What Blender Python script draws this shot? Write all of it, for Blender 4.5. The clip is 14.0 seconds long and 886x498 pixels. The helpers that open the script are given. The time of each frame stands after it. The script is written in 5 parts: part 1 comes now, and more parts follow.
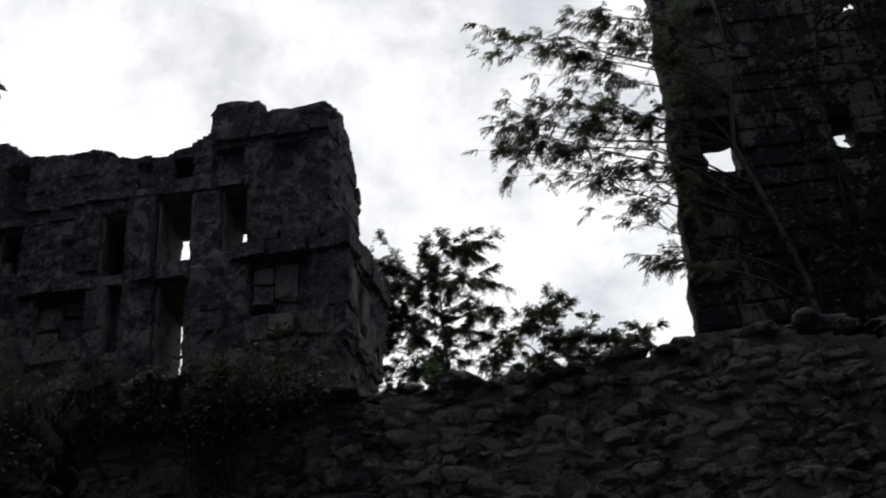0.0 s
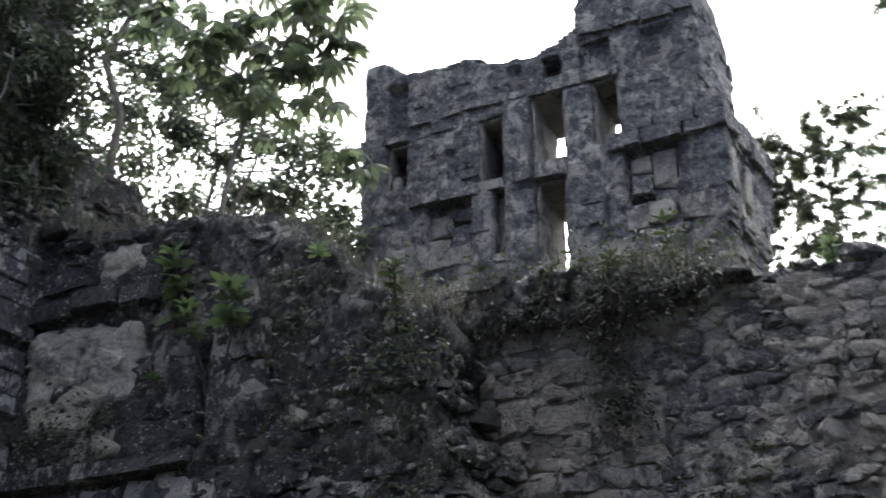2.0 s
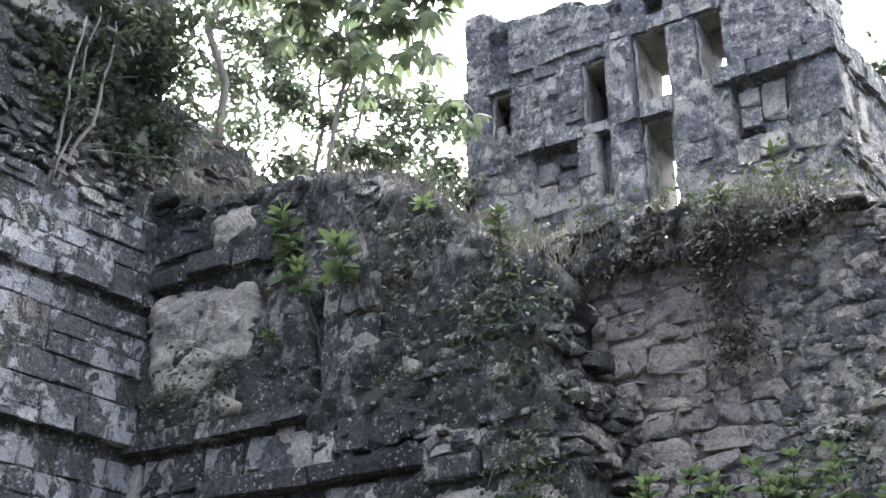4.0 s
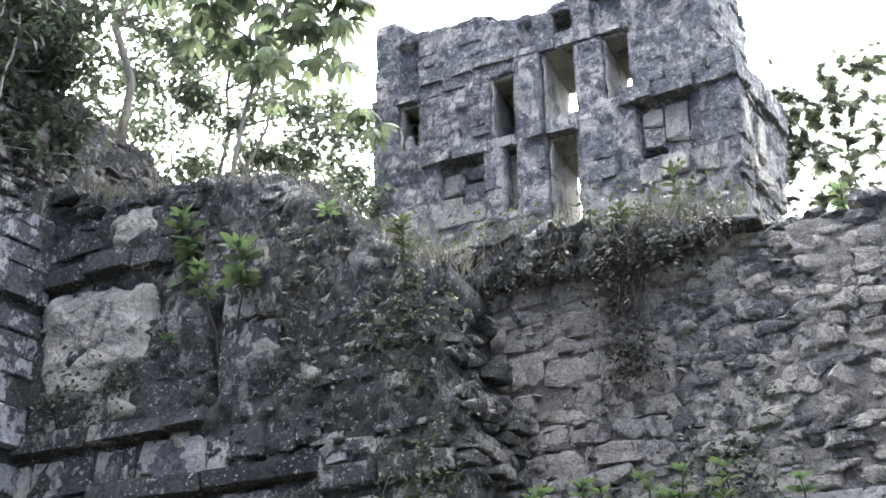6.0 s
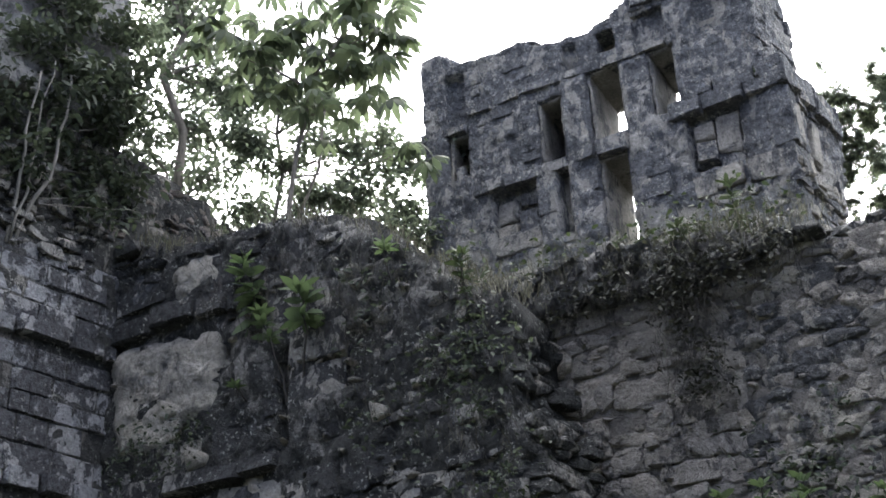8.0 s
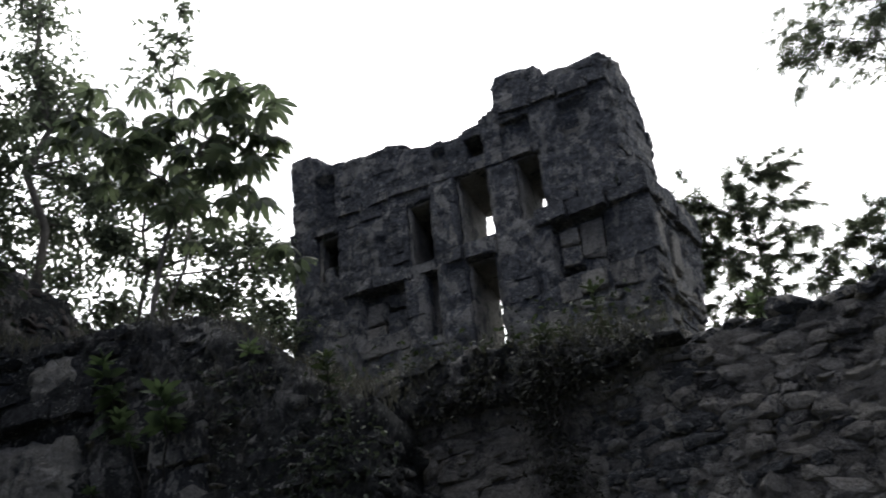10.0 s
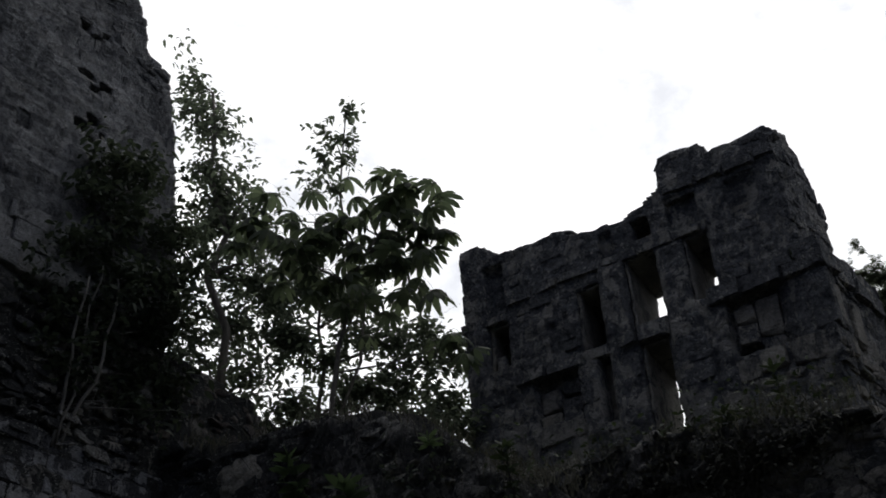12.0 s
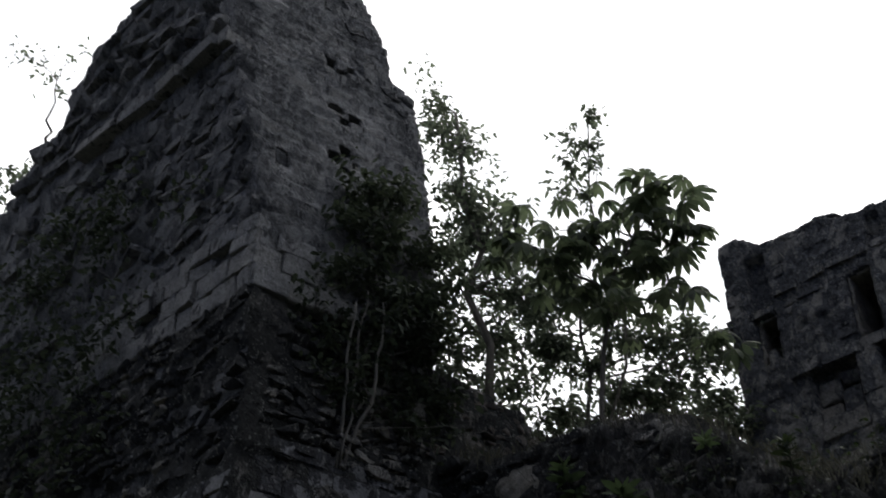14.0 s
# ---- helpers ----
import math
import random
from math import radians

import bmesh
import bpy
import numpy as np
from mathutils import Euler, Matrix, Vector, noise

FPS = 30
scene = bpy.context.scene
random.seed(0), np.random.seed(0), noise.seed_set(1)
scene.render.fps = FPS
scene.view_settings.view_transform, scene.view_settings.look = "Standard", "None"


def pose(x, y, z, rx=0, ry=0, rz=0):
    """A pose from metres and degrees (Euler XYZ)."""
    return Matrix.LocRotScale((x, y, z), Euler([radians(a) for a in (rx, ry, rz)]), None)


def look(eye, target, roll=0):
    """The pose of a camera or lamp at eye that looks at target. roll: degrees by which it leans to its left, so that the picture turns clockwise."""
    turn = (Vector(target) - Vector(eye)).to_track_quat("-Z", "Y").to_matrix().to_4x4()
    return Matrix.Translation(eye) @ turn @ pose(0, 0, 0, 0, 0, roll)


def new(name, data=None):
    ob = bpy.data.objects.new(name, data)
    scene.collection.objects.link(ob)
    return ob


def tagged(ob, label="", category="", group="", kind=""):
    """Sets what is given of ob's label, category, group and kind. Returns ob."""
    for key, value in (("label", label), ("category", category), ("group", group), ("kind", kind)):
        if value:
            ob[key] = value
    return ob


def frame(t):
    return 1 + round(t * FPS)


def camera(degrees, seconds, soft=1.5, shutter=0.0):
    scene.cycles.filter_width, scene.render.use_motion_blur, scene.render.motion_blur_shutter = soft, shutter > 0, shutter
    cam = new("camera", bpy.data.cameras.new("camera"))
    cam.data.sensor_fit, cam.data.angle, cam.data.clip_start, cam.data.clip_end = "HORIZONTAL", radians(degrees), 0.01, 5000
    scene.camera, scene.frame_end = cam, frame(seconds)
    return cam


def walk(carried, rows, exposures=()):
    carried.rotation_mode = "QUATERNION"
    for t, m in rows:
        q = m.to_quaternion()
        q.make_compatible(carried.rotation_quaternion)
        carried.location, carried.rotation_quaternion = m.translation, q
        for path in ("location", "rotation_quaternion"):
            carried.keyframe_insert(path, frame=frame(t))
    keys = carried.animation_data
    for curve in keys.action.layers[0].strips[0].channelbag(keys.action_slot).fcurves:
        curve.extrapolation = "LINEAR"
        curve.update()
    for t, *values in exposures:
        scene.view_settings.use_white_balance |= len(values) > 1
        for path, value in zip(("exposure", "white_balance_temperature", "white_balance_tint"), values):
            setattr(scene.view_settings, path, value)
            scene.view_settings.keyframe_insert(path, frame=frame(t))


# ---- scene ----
cam = camera(39.24, 14.0, soft=1.6, shutter=0.3)
walk(cam, [
    (0.0, pose(-0.013, -0.017, 1.660, 123.776, 4.163, -22.011)),
    (0.5, pose(-0.069, -0.014, 1.645, 122.042, 3.034, -18.717)),
    (1.0, pose(-0.142, -0.031, 1.620, 120.955, 3.721, -12.054)),
    (1.5, pose(-0.161, -0.018, 1.617, 119.023, 4.081, -7.012)),
    (2.0, pose(-0.110, 0.043, 1.627, 119.434, -0.164, -4.588)),
    (2.5, pose(-0.014, 0.088, 1.577, 117.223, -2.707, -1.016)),
    (2.7, pose(-0.005, 0.091, 1.583, 117.139, -1.436, 0.146)),
    (4.8, pose(0.080, 0.094, 1.555, 117.383, 0.543, 1.552)),
    (5.0, pose(0.088, 0.099, 1.558, 116.881, 0.754, 0.382)),
    (5.5, pose(0.102, 0.092, 1.549, 116.841, 0.244, -2.512)),
    (6.0, pose(0.081, 0.067, 1.537, 117.757, 0.389, -3.037)),
    (6.5, pose(0.076, 0.057, 1.531, 118.036, 1.218, -3.071)),
    (7.0, pose(0.062, 0.060, 1.527, 118.057, 1.428, -1.707)),
    (7.2, pose(0.062, 0.061, 1.531, 118.104, 1.686, -1.054)),
    (9.3, pose(0.047, 0.025, 1.662, 122.396, 3.044, 2.687)),
    (9.5, pose(0.053, 0.024, 1.658, 122.894, 3.379, 2.039)),
    (10.0, pose(0.099, 0.023, 1.626, 123.317, 5.116, -4.314)),
    (10.5, pose(0.103, -0.004, 1.590, 123.741, 6.591, -5.633)),
    (11.0, pose(0.079, -0.031, 1.600, 123.089, 5.405, -3.815)),
    (11.5, pose(0.052, -0.042, 1.597, 124.440, 4.624, 0.062)),
    (12.0, pose(0.023, -0.064, 1.618, 127.805, 2.961, 3.505)),
    (12.5, pose(0.006, -0.080, 1.617, 127.929, 3.085, 5.876)),
    (13.0, pose(-0.016, -0.056, 1.626, 128.659, 0.380, 12.761)),
    (13.5, pose(-0.003, -0.054, 1.577, 127.119, 0.510, 13.978)),
    (14.0, pose(-0.020, -0.051, 1.604, 128.520, -0.084, 15.871)),
], exposures=[(0.0, 0.1), (1.0, 0.75), (1.5, 2.25), (2.0, 3.35), (2.7, 4.1), (5.0, 5.0), (5.5, 5.1), (6.0, 4.95), (6.5, 4.75), (7.2, 4.45), (9.3, 2.6), (10.0, 1.8),
              (10.5, 0.8), (11.0, 0.8), (11.5, 0.65), (12.0, 0.4), (12.5, -0.1), (13.5, 0.25), (14.0, 1.0)])

# ---- world, sun ----
SUN_EL, SUN_AZ = 58.0, 12.0
world = bpy.data.worlds.new("overcast_sky")
scene.world = world
world.use_nodes = True
wn, wl = world.node_tree.nodes, world.node_tree.links
wn.clear()
w_out, w_bg = wn.new("ShaderNodeOutputWorld"), wn.new("ShaderNodeBackground")
w_sky = wn.new("ShaderNodeTexSky")
w_sky.sky_type, w_sky.sun_disc = "NISHITA", False
w_sky.sun_elevation, w_sky.sun_rotation = radians(SUN_EL), radians(SUN_AZ)
w_co = wn.new("ShaderNodeTexCoord")
w_map = wn.new("ShaderNodeMapping")
w_map.inputs["Scale"].default_value = (1.0, 1.0, 1.3)
w_n1 = wn.new("ShaderNodeTexNoise")
w_n1.inputs["Scale"].default_value, w_n1.inputs["Detail"].default_value, w_n1.inputs["Roughness"].default_value = 8.5, 9.0, 0.6
w_n1.inputs["Distortion"].default_value = 0.25
w_ramp = wn.new("ShaderNodeValToRGB")
w_ramp.color_ramp.elements[0].position, w_ramp.color_ramp.elements[0].color = 0.33, (6.6, 6.75, 7.1, 1)
w_ramp.color_ramp.elements[1].position, w_ramp.color_ramp.elements[1].color = 0.58, (11.0, 11.0, 11.0, 1)
w_dot = wn.new("ShaderNodeVectorMath")
w_dot.operation = "DOT_PRODUCT"
w_dot.inputs[1].default_value = (math.sin(radians(SUN_AZ)) * math.cos(radians(SUN_EL)), math.cos(radians(SUN_AZ)) * math.cos(radians(SUN_EL)), math.sin(radians(SUN_EL)))
w_near = wn.new("ShaderNodeMapRange")
w_near.inputs["From Min"].default_value, w_near.inputs["From Max"].default_value = 0.1, 0.8
w_tone = wn.new("ShaderNodeValToRGB")
w_tone.color_ramp.elements[0].color, w_tone.color_ramp.elements[1].color = (0.063, 0.070, 0.116, 1), (1, 1, 1, 1)
w_mul = wn.new("ShaderNodeMixRGB")
w_mul.blend_type, w_mul.inputs[0].default_value = "MULTIPLY", 1.0
w_mix = wn.new("ShaderNodeMixRGB")
w_mix.inputs[0].default_value = 0.9
wl.new(w_co.outputs["Generated"], w_map.inputs["Vector"])
wl.new(w_map.outputs[0], w_n1.inputs["Vector"])
wl.new(w_n1.outputs["Fac"], w_ramp.inputs[0])
wl.new(w_co.outputs["Generated"], w_dot.inputs[0])
wl.new(w_dot.outputs["Value"], w_near.inputs["Value"])
wl.new(w_ramp.outputs[0], w_mul.inputs[1])
wl.new(w_near.outputs[0], w_tone.inputs[0])
wl.new(w_tone.outputs[0], w_mul.inputs[2])
wl.new(w_sky.outputs[0], w_mix.inputs[1])
wl.new(w_mul.outputs[0], w_mix.inputs[2])
wl.new(w_mix.outputs[0], w_bg.inputs[0])
w_bg.inputs[1].default_value = 0.1
wl.new(w_bg.outputs[0], w_out.inputs[0])
sun = new("sun", bpy.data.lights.new("sun", "SUN"))
sun.data.energy, sun.data.angle, sun.data.color = 0.5, radians(18), (1.0, 0.96, 0.9)
sun.matrix_world = look((math.sin(radians(SUN_AZ)) * 40, math.cos(radians(SUN_AZ)) * 40, math.tan(radians(SUN_EL)) * 40), (0, 0, 0))


# ---- materials ----
def base_material(name, rough):
    m = bpy.data.materials.new(name)
    m.use_nodes = True
    n, l = m.node_tree.nodes, m.node_tree.links
    b = n["Principled BSDF"]
    b.inputs["Roughness"].default_value = rough
    b.inputs["Specular IOR Level"].default_value = 0.25
    return m, n, l, b


def noise_node(n, l, vec, scale, detail=6.0, rough=0.6, distort=0.0):
    t = n.new("ShaderNodeTexNoise")
    t.inputs["Scale"].default_value, t.inputs["Detail"].default_value = scale, detail
    t.inputs["Roughness"].default_value, t.inputs["Distortion"].default_value = rough, distort
    l.new(vec, t.inputs["Vector"])
    return t.outputs["Fac"]


def ramp_node(n, l, fac, a, b, ca=(0, 0, 0, 1), cb=(1, 1, 1, 1)):
    r = n.new("ShaderNodeValToRGB")
    r.color_ramp.elements[0].position, r.color_ramp.elements[0].color = a, ca
    r.color_ramp.elements[1].position, r.color_ramp.elements[1].color = b, cb
    l.new(fac, r.inputs[0])
    return r.outputs[0]


def mix_node(n, l, fac, a, b, mode="MIX"):
    x = n.new("ShaderNodeMixRGB")
    x.blend_type = mode
    for sock, v in zip(x.inputs, (fac, a, b)):
        if isinstance(v, (int, float)):
            sock.default_value = v
        elif isinstance(v, tuple):
            sock.default_value = v
        else:
            l.new(v, sock)
    return x.outputs[0]


def limestone(name, pale, deep, black, cover, spots=0.5, moss=0.15, streak=0.5, bump=0.6, vary=0.07, soft=0.028, broad=1.5):
    """Weathered limestone: pale and deeper stone, black film over the share cover of it, pale lichen spots, moss."""
    m, n, l, b = base_material(name, 0.92)
    pos = n.new("ShaderNodeNewGeometry").outputs["Position"]
    info = n.new("ShaderNodeObjectInfo").outputs["Random"]
    stretch = n.new("ShaderNodeMapping")
    stretch.inputs["Scale"].default_value = (1.0, 1.0, streak)
    l.new(pos, stretch.inputs["Vector"])
    stone = ramp_node(n, l, noise_node(n, l, pos, 2.3, 8, 0.65), 0.32, 0.66, (*deep, 1), (*pale, 1))
    stone = mix_node(n, l, ramp_node(n, l, noise_node(n, l, pos, 19, 8, 0.75), 0.35, 0.65), mix_node(n, l, 1.0, stone, (0.56, 0.55, 0.54, 1), "MULTIPLY"), stone)
    tint = ramp_node(n, l, info, 0.0, 1.0, (0.84, 0.85, 0.88, 1), (1.08, 1.06, 1.02, 1))
    stone = mix_node(n, l, 1.0, stone, tint, "MULTIPLY")
    pits = ramp_node(n, l, noise_node(n, l, pos, 38, 6, 0.75, 0.6), 0.34, 0.47, (0.78, 0.78, 0.79, 1), (1.03, 1.03, 1.02, 1))
    stone = mix_node(n, l, 1.0, stone, pits, "MULTIPLY")
    film = noise_node(n, l, stretch.outputs[0], broad, 7, 0.55, 0.7)
    fine = noise_node(n, l, stretch.outputs[0], 6.5, 9, 0.72, 0.5)
    warp = n.new("ShaderNodeVectorMath")
    warp.operation = "ADD"
    soft_noise = n.new("ShaderNodeTexNoise")
    soft_noise.inputs["Scale"].default_value = 5.0
    l.new(pos, soft_noise.inputs["Vector"])
    l.new(mix_node(n, l, 1.0, soft_noise.outputs["Color"], (0.35, 0.35, 0.35, 1), "MULTIPLY"), warp.inputs[0])
    l.new(pos, warp.inputs[1])
    cell = n.new("ShaderNodeTexVoronoi")
    cell.inputs["Scale"].default_value = 2.4
    l.new(warp.outputs[0], cell.inputs["Vector"])
    tone = n.new("ShaderNodeSeparateColor")
    l.new(cell.outputs["Color"], tone.inputs[0])
    both = n.new("ShaderNodeMath")
    both.operation = "MULTIPLY_ADD"
    both.inputs[1].default_value = 1.0
    l.new(fine, both.inputs[0])
    l.new(film, both.inputs[2])
    per = n.new("ShaderNodeMath")
    per.operation = "MULTIPLY_ADD"
    per.inputs[1].default_value = vary
    l.new(tone.outputs[0], per.inputs[0])
    l.new(both.outputs[0], per.inputs[2])
    level = 1.0 + vary / 2 + 0.38 * (0.5 - cover)
    half = n.new("ShaderNodeMath")
    half.operation = "MULTIPLY"
    half.inputs[1].default_value = 0.5
    l.new(per.outputs[0], half.inputs[0])
    mask = ramp_node(n, l, half.outputs[0], (level - soft) / 2, (level + soft) / 2)
    dark = ramp_node(n, l, noise_node(n, l, pos, 12, 9, 0.78), 0.36, 0.68, (*[c * 0.5 for c in black], 1), (*[c * 2.9 for c in black], 1))
    col = mix_node(n, l, mask, stone, dark)
    if moss:
        green = ramp_node(n, l, noise_node(n, l, pos, 1.7, 7, 0.7), 0.62 - 0.1 * moss, 0.78, (0, 0, 0, 1), (moss, moss, moss, 1))
        col = mix_node(n, l, green, col, (0.05, 0.062, 0.025, 1))
    if spots:
        dots = ramp_node(n, l, noise_node(n, l, pos, 19, 5, 0.6, 0.3), 0.585, 0.63, (0, 0, 0, 1), (spots, spots, spots, 1))
        gate = ramp_node(n, l, noise_node(n, l, pos, 3.3, 6), 0.45, 0.55)
        dots = mix_node(n, l, 1.0, dots, gate, "MULTIPLY")
        col = mix_node(n, l, dots, col, (0.34, 0.345, 0.325, 1))
    l.new(col, b.inputs["Base Color"])
    h = n.new("ShaderNodeMath")
    h.operation = "MULTIPLY_ADD"
    h.inputs[1].default_value = 0.55
    l.new(noise_node(n, l, pos, 34, 6, 0.7), h.inputs[0])
    l.new(noise_node(n, l, pos, 6.5, 9, 0.7, 0.5), h.inputs[2])
    bp = n.new("ShaderNodeBump")
    bp.inputs["Strength"].default_value, bp.inputs["Distance"].default_value = bump, 0.16
    l.new(h.outputs[0], bp.inputs["Height"])
    l.new(bp.outputs[0], b.inputs["Normal"])
    return m


def leaf_material(name, dark, light, glow=0.35, rough=0.65):
    m, n, l, b = base_material(name, rough)
    b.inputs["Specular IOR Level"].default_value = 0.15
    isl = n.new("ShaderNodeNewGeometry").outputs["Random Per Island"]
    col = ramp_node(n, l, isl, 0.0, 1.0, (*dark, 1), (*light, 1))
    pos = n.new("ShaderNodeNewGeometry").outputs["Position"]
    col = mix_node(n, l, noise_node(n, l, pos, 1.2, 3), mix_node(n, l, 1.0, col, (0.6, 0.65, 0.6, 1), "MULTIPLY"), col)
    l.new(col, b.inputs["Base Color"])
    tr = n.new("ShaderNodeBsdfTranslucent")
    l.new(mix_node(n, l, 1.0, col, (1.28, 1.32, 1.08, 1), "MULTIPLY"), tr.inputs["Color"])
    mx = n.new("ShaderNodeMixShader")
    mx.inputs[0].default_value = glow
    l.new(b.outputs[0], mx.inputs[1])
    l.new(tr.outputs[0], mx.inputs[2])
    l.new(mx.outputs[0], n["Material Output"].inputs["Surface"])
    return m


def rough_material(name, a, c, scale=12.0, bump=0.5, stretch=1.0):
    m, n, l, b = base_material(name, 0.9)
    pos = n.new("ShaderNodeNewGeometry").outputs["Position"]
    mp = n.new("ShaderNodeMapping")
    mp.inputs["Scale"].default_value = (1, 1, stretch)
    l.new(pos, mp.inputs["Vector"])
    f = noise_node(n, l, mp.outputs[0], scale, 7, 0.7)
    l.new(ramp_node(n, l, f, 0.3, 0.7, (*a, 1), (*c, 1)), b.inputs["Base Color"])
    bp = n.new("ShaderNodeBump")
    bp.inputs["Strength"].default_value, bp.inputs["Distance"].default_value = bump, 0.04
    l.new(f, bp.inputs["Height"])
    l.new(bp.outputs[0], b.inputs["Normal"])
    return m


BLACK = (0.030, 0.031, 0.034)
M_COMB = limestone("roof_comb_limestone", (0.44, 0.43, 0.41), (0.25, 0.248, 0.244), (0.062, 0.065, 0.072), 0.66, 0.9, 0.1, 0.6, 1.0, 0.16, 0.03, 1.5)
M_COMB_PALE = limestone("bare_limestone", (0.46, 0.44, 0.405), (0.25, 0.243, 0.23), (0.06, 0.061, 0.063), 0.26, 0.3, 0.1, 0.5, 1.0, 0.14, 0.05)
M_PLASTER = limestone("stained_plaster", (0.44, 0.422, 0.385), (0.22, 0.213, 0.197), (0.05, 0.051, 0.052), 0.14, 0.2, 0.1, 0.6, 1.0, 0.1, 0.08)
M_FRONT = limestone("black_stained_limestone", (0.37, 0.36, 0.338), (0.19, 0.187, 0.18), (0.022, 0.023, 0.025), 0.72, 0.8, 0.15, 0.45, 1.0, 0.2, 0.03, 0.85)
M_SIDE = limestone("grey_ashlar_limestone", (0.33, 0.338, 0.36), (0.19, 0.197, 0.213), (0.030, 0.031, 0.035), 0.56, 0.5, 0.1, 0.7, 0.9, 0.28, 0.03)
M_TOWER = limestone("tower_limestone", (0.31, 0.315, 0.325), (0.17, 0.175, 0.185), (0.048, 0.05, 0.054), 0.44, 0.2, 0.12, 0.35, 0.9, 0.14, 0.06)
M_PLINTH = limestone("plinth_limestone", (0.42, 0.425, 0.435), (0.25, 0.255, 0.265), (0.04, 0.041, 0.045), 0.24, 0.3, 0.1, 0.5, 1.0, 0.14, 0.05)
M_STAINED = limestone("half_stained_limestone", (0.35, 0.335, 0.305), (0.17, 0.165, 0.155), (0.036, 0.037, 0.039), 0.62, 0.5, 0.12, 0.6, 0.9, 0.22, 0.035)
M_HALF = limestone("half_bare_limestone", (0.42, 0.407, 0.38), (0.22, 0.218, 0.216), (0.038, 0.040, 0.045), 0.46, 0.4, 0.12, 0.8, 0.9, 0.3, 0.05)
M_RUBBLE = limestone("rubble_limestone", (0.39, 0.369, 0.34), (0.18, 0.171, 0.16), (0.044, 0.0425, 0.042), 0.26, 0.4, 0.1, 0.7, 1.0, 0.2, 0.04)
M_MORTAR = limestone("lime_mortar_core", (0.24, 0.225, 0.207), (0.13, 0.123, 0.114), (0.04, 0.039, 0.038), 0.2, 0.15, 0.12, 0.7, 0.9, 0.1, 0.05)
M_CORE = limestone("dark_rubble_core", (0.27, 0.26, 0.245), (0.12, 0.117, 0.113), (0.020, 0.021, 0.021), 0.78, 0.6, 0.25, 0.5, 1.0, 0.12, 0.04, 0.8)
M_REDDISH = limestone("reddish_rubble", (0.26, 0.232, 0.21), (0.14, 0.122, 0.11), BLACK, 0.52, 0.3, 0.15, 0.7, 1.0, 0.12, 0.04)
M_EARTH = rough_material("leafy_earth", (0.018, 0.017, 0.012), (0.06, 0.052, 0.034), 7.0, 0.9)
M_GROUND = rough_material("grassy_ground", (0.035, 0.04, 0.028), (0.085, 0.085, 0.07), 1.6, 0.5)
M_BARK = rough_material("grey_bark", (0.05, 0.046, 0.04), (0.14, 0.13, 0.112), 14.0, 0.6, 0.3)
M_PALE_BARK = rough_material("pale_bark", (0.075, 0.071, 0.065), (0.155, 0.148, 0.135), 14.0, 0.5, 0.3)
M_ROOT = rough_material("dry_root", (0.015, 0.014, 0.013), (0.045, 0.041, 0.037), 10.0, 0.5, 0.4)
M_DRY = leaf_material("dry_grass", (0.04, 0.037, 0.03), (0.125, 0.118, 0.098), 0.25, 0.8)
M_LEAF = leaf_material("forest_leaves", (0.062, 0.071, 0.062), (0.145, 0.163, 0.132), 0.64)
M_LEAF_WEED = leaf_material("weed_leaves", (0.025, 0.035, 0.019), (0.06, 0.075, 0.04), 0.25)
M_LEAF_YOUNG = leaf_material("young_green_leaves", (0.05, 0.07, 0.04), (0.105, 0.138, 0.07), 0.45)
M_LEAF_BIG = leaf_material("large_lobed_leaves", (0.052, 0.064, 0.048), (0.112, 0.132, 0.09), 0.58)
M_LEAF_FEATHER = leaf_material("feathery_leaves", (0.062, 0.071, 0.056), (0.14, 0.155, 0.115), 0.6)
M_LEAF_DEAD = leaf_material("dead_leaves", (0.020, 0.021, 0.017), (0.055, 0.054, 0.044), 0.15)
M_LEAF_DARK = leaf_material("dark_small_leaves", (0.032, 0.040, 0.030), (0.072, 0.084, 0.062), 0.3)


# ---- helpers for parts ----
def part(name, bm, material, parent, label="", kind="", smooth=False):
    """Links a bmesh as one mesh object under a thing or a part."""
    me = bpy.data.meshes.new(name)
    bm.to_mesh(me)
    bm.free()
    if smooth:
        me.polygons.foreach_set("use_smooth", [True] * len(me.polygons))
    me.materials.append(material)
    ob = new(name, me)
    ob.parent = parent
    return tagged(ob, label, "", "", kind)


def thing(name, m, label, category, group="", kind=""):
    ob = new(name)
    ob.empty_display_size = 0.3
    ob.matrix_world = m
    return tagged(ob, label, category, group, kind)


def wall_base(x, y, ux, uy, z=0.0):
    """Pose of a wall: local x along it, local y into it, z up."""
    return Matrix(((ux, -uy, 0, x), (uy, ux, 0, y), (0, 0, 1, z), (0, 0, 0, 1)))


def spans(poly, z, holes=(), half=0.0):
    """Stretches of a wall's outline at height z, less the holes."""
    xs = []
    for (x0, z0), (x1, z1) in zip(poly, poly[1:] + poly[:1]):
        if (z0 <= z) != (z1 <= z):
            xs.append(x0 + (z - z0) / (z1 - z0) * (x1 - x0))
    xs.sort()
    out = [(a, b) for a, b in zip(xs[::2], xs[1::2])]
    for x0, z0, x1, z1 in holes:
        if min(z + half, z1) - max(z - half, z0) > 0.7 * half and z0 < z + half and z1 > z - half or (half == 0 and z0 <= z <= z1):
            cut = []
            for a, b in out:
                if x1 <= a or x0 >= b:
                    cut.append((a, b))
                else:
                    cut += [(p, q) for p, q in ((a, x0), (x1, b)) if q - p > 0.02]
            out = cut
    return out


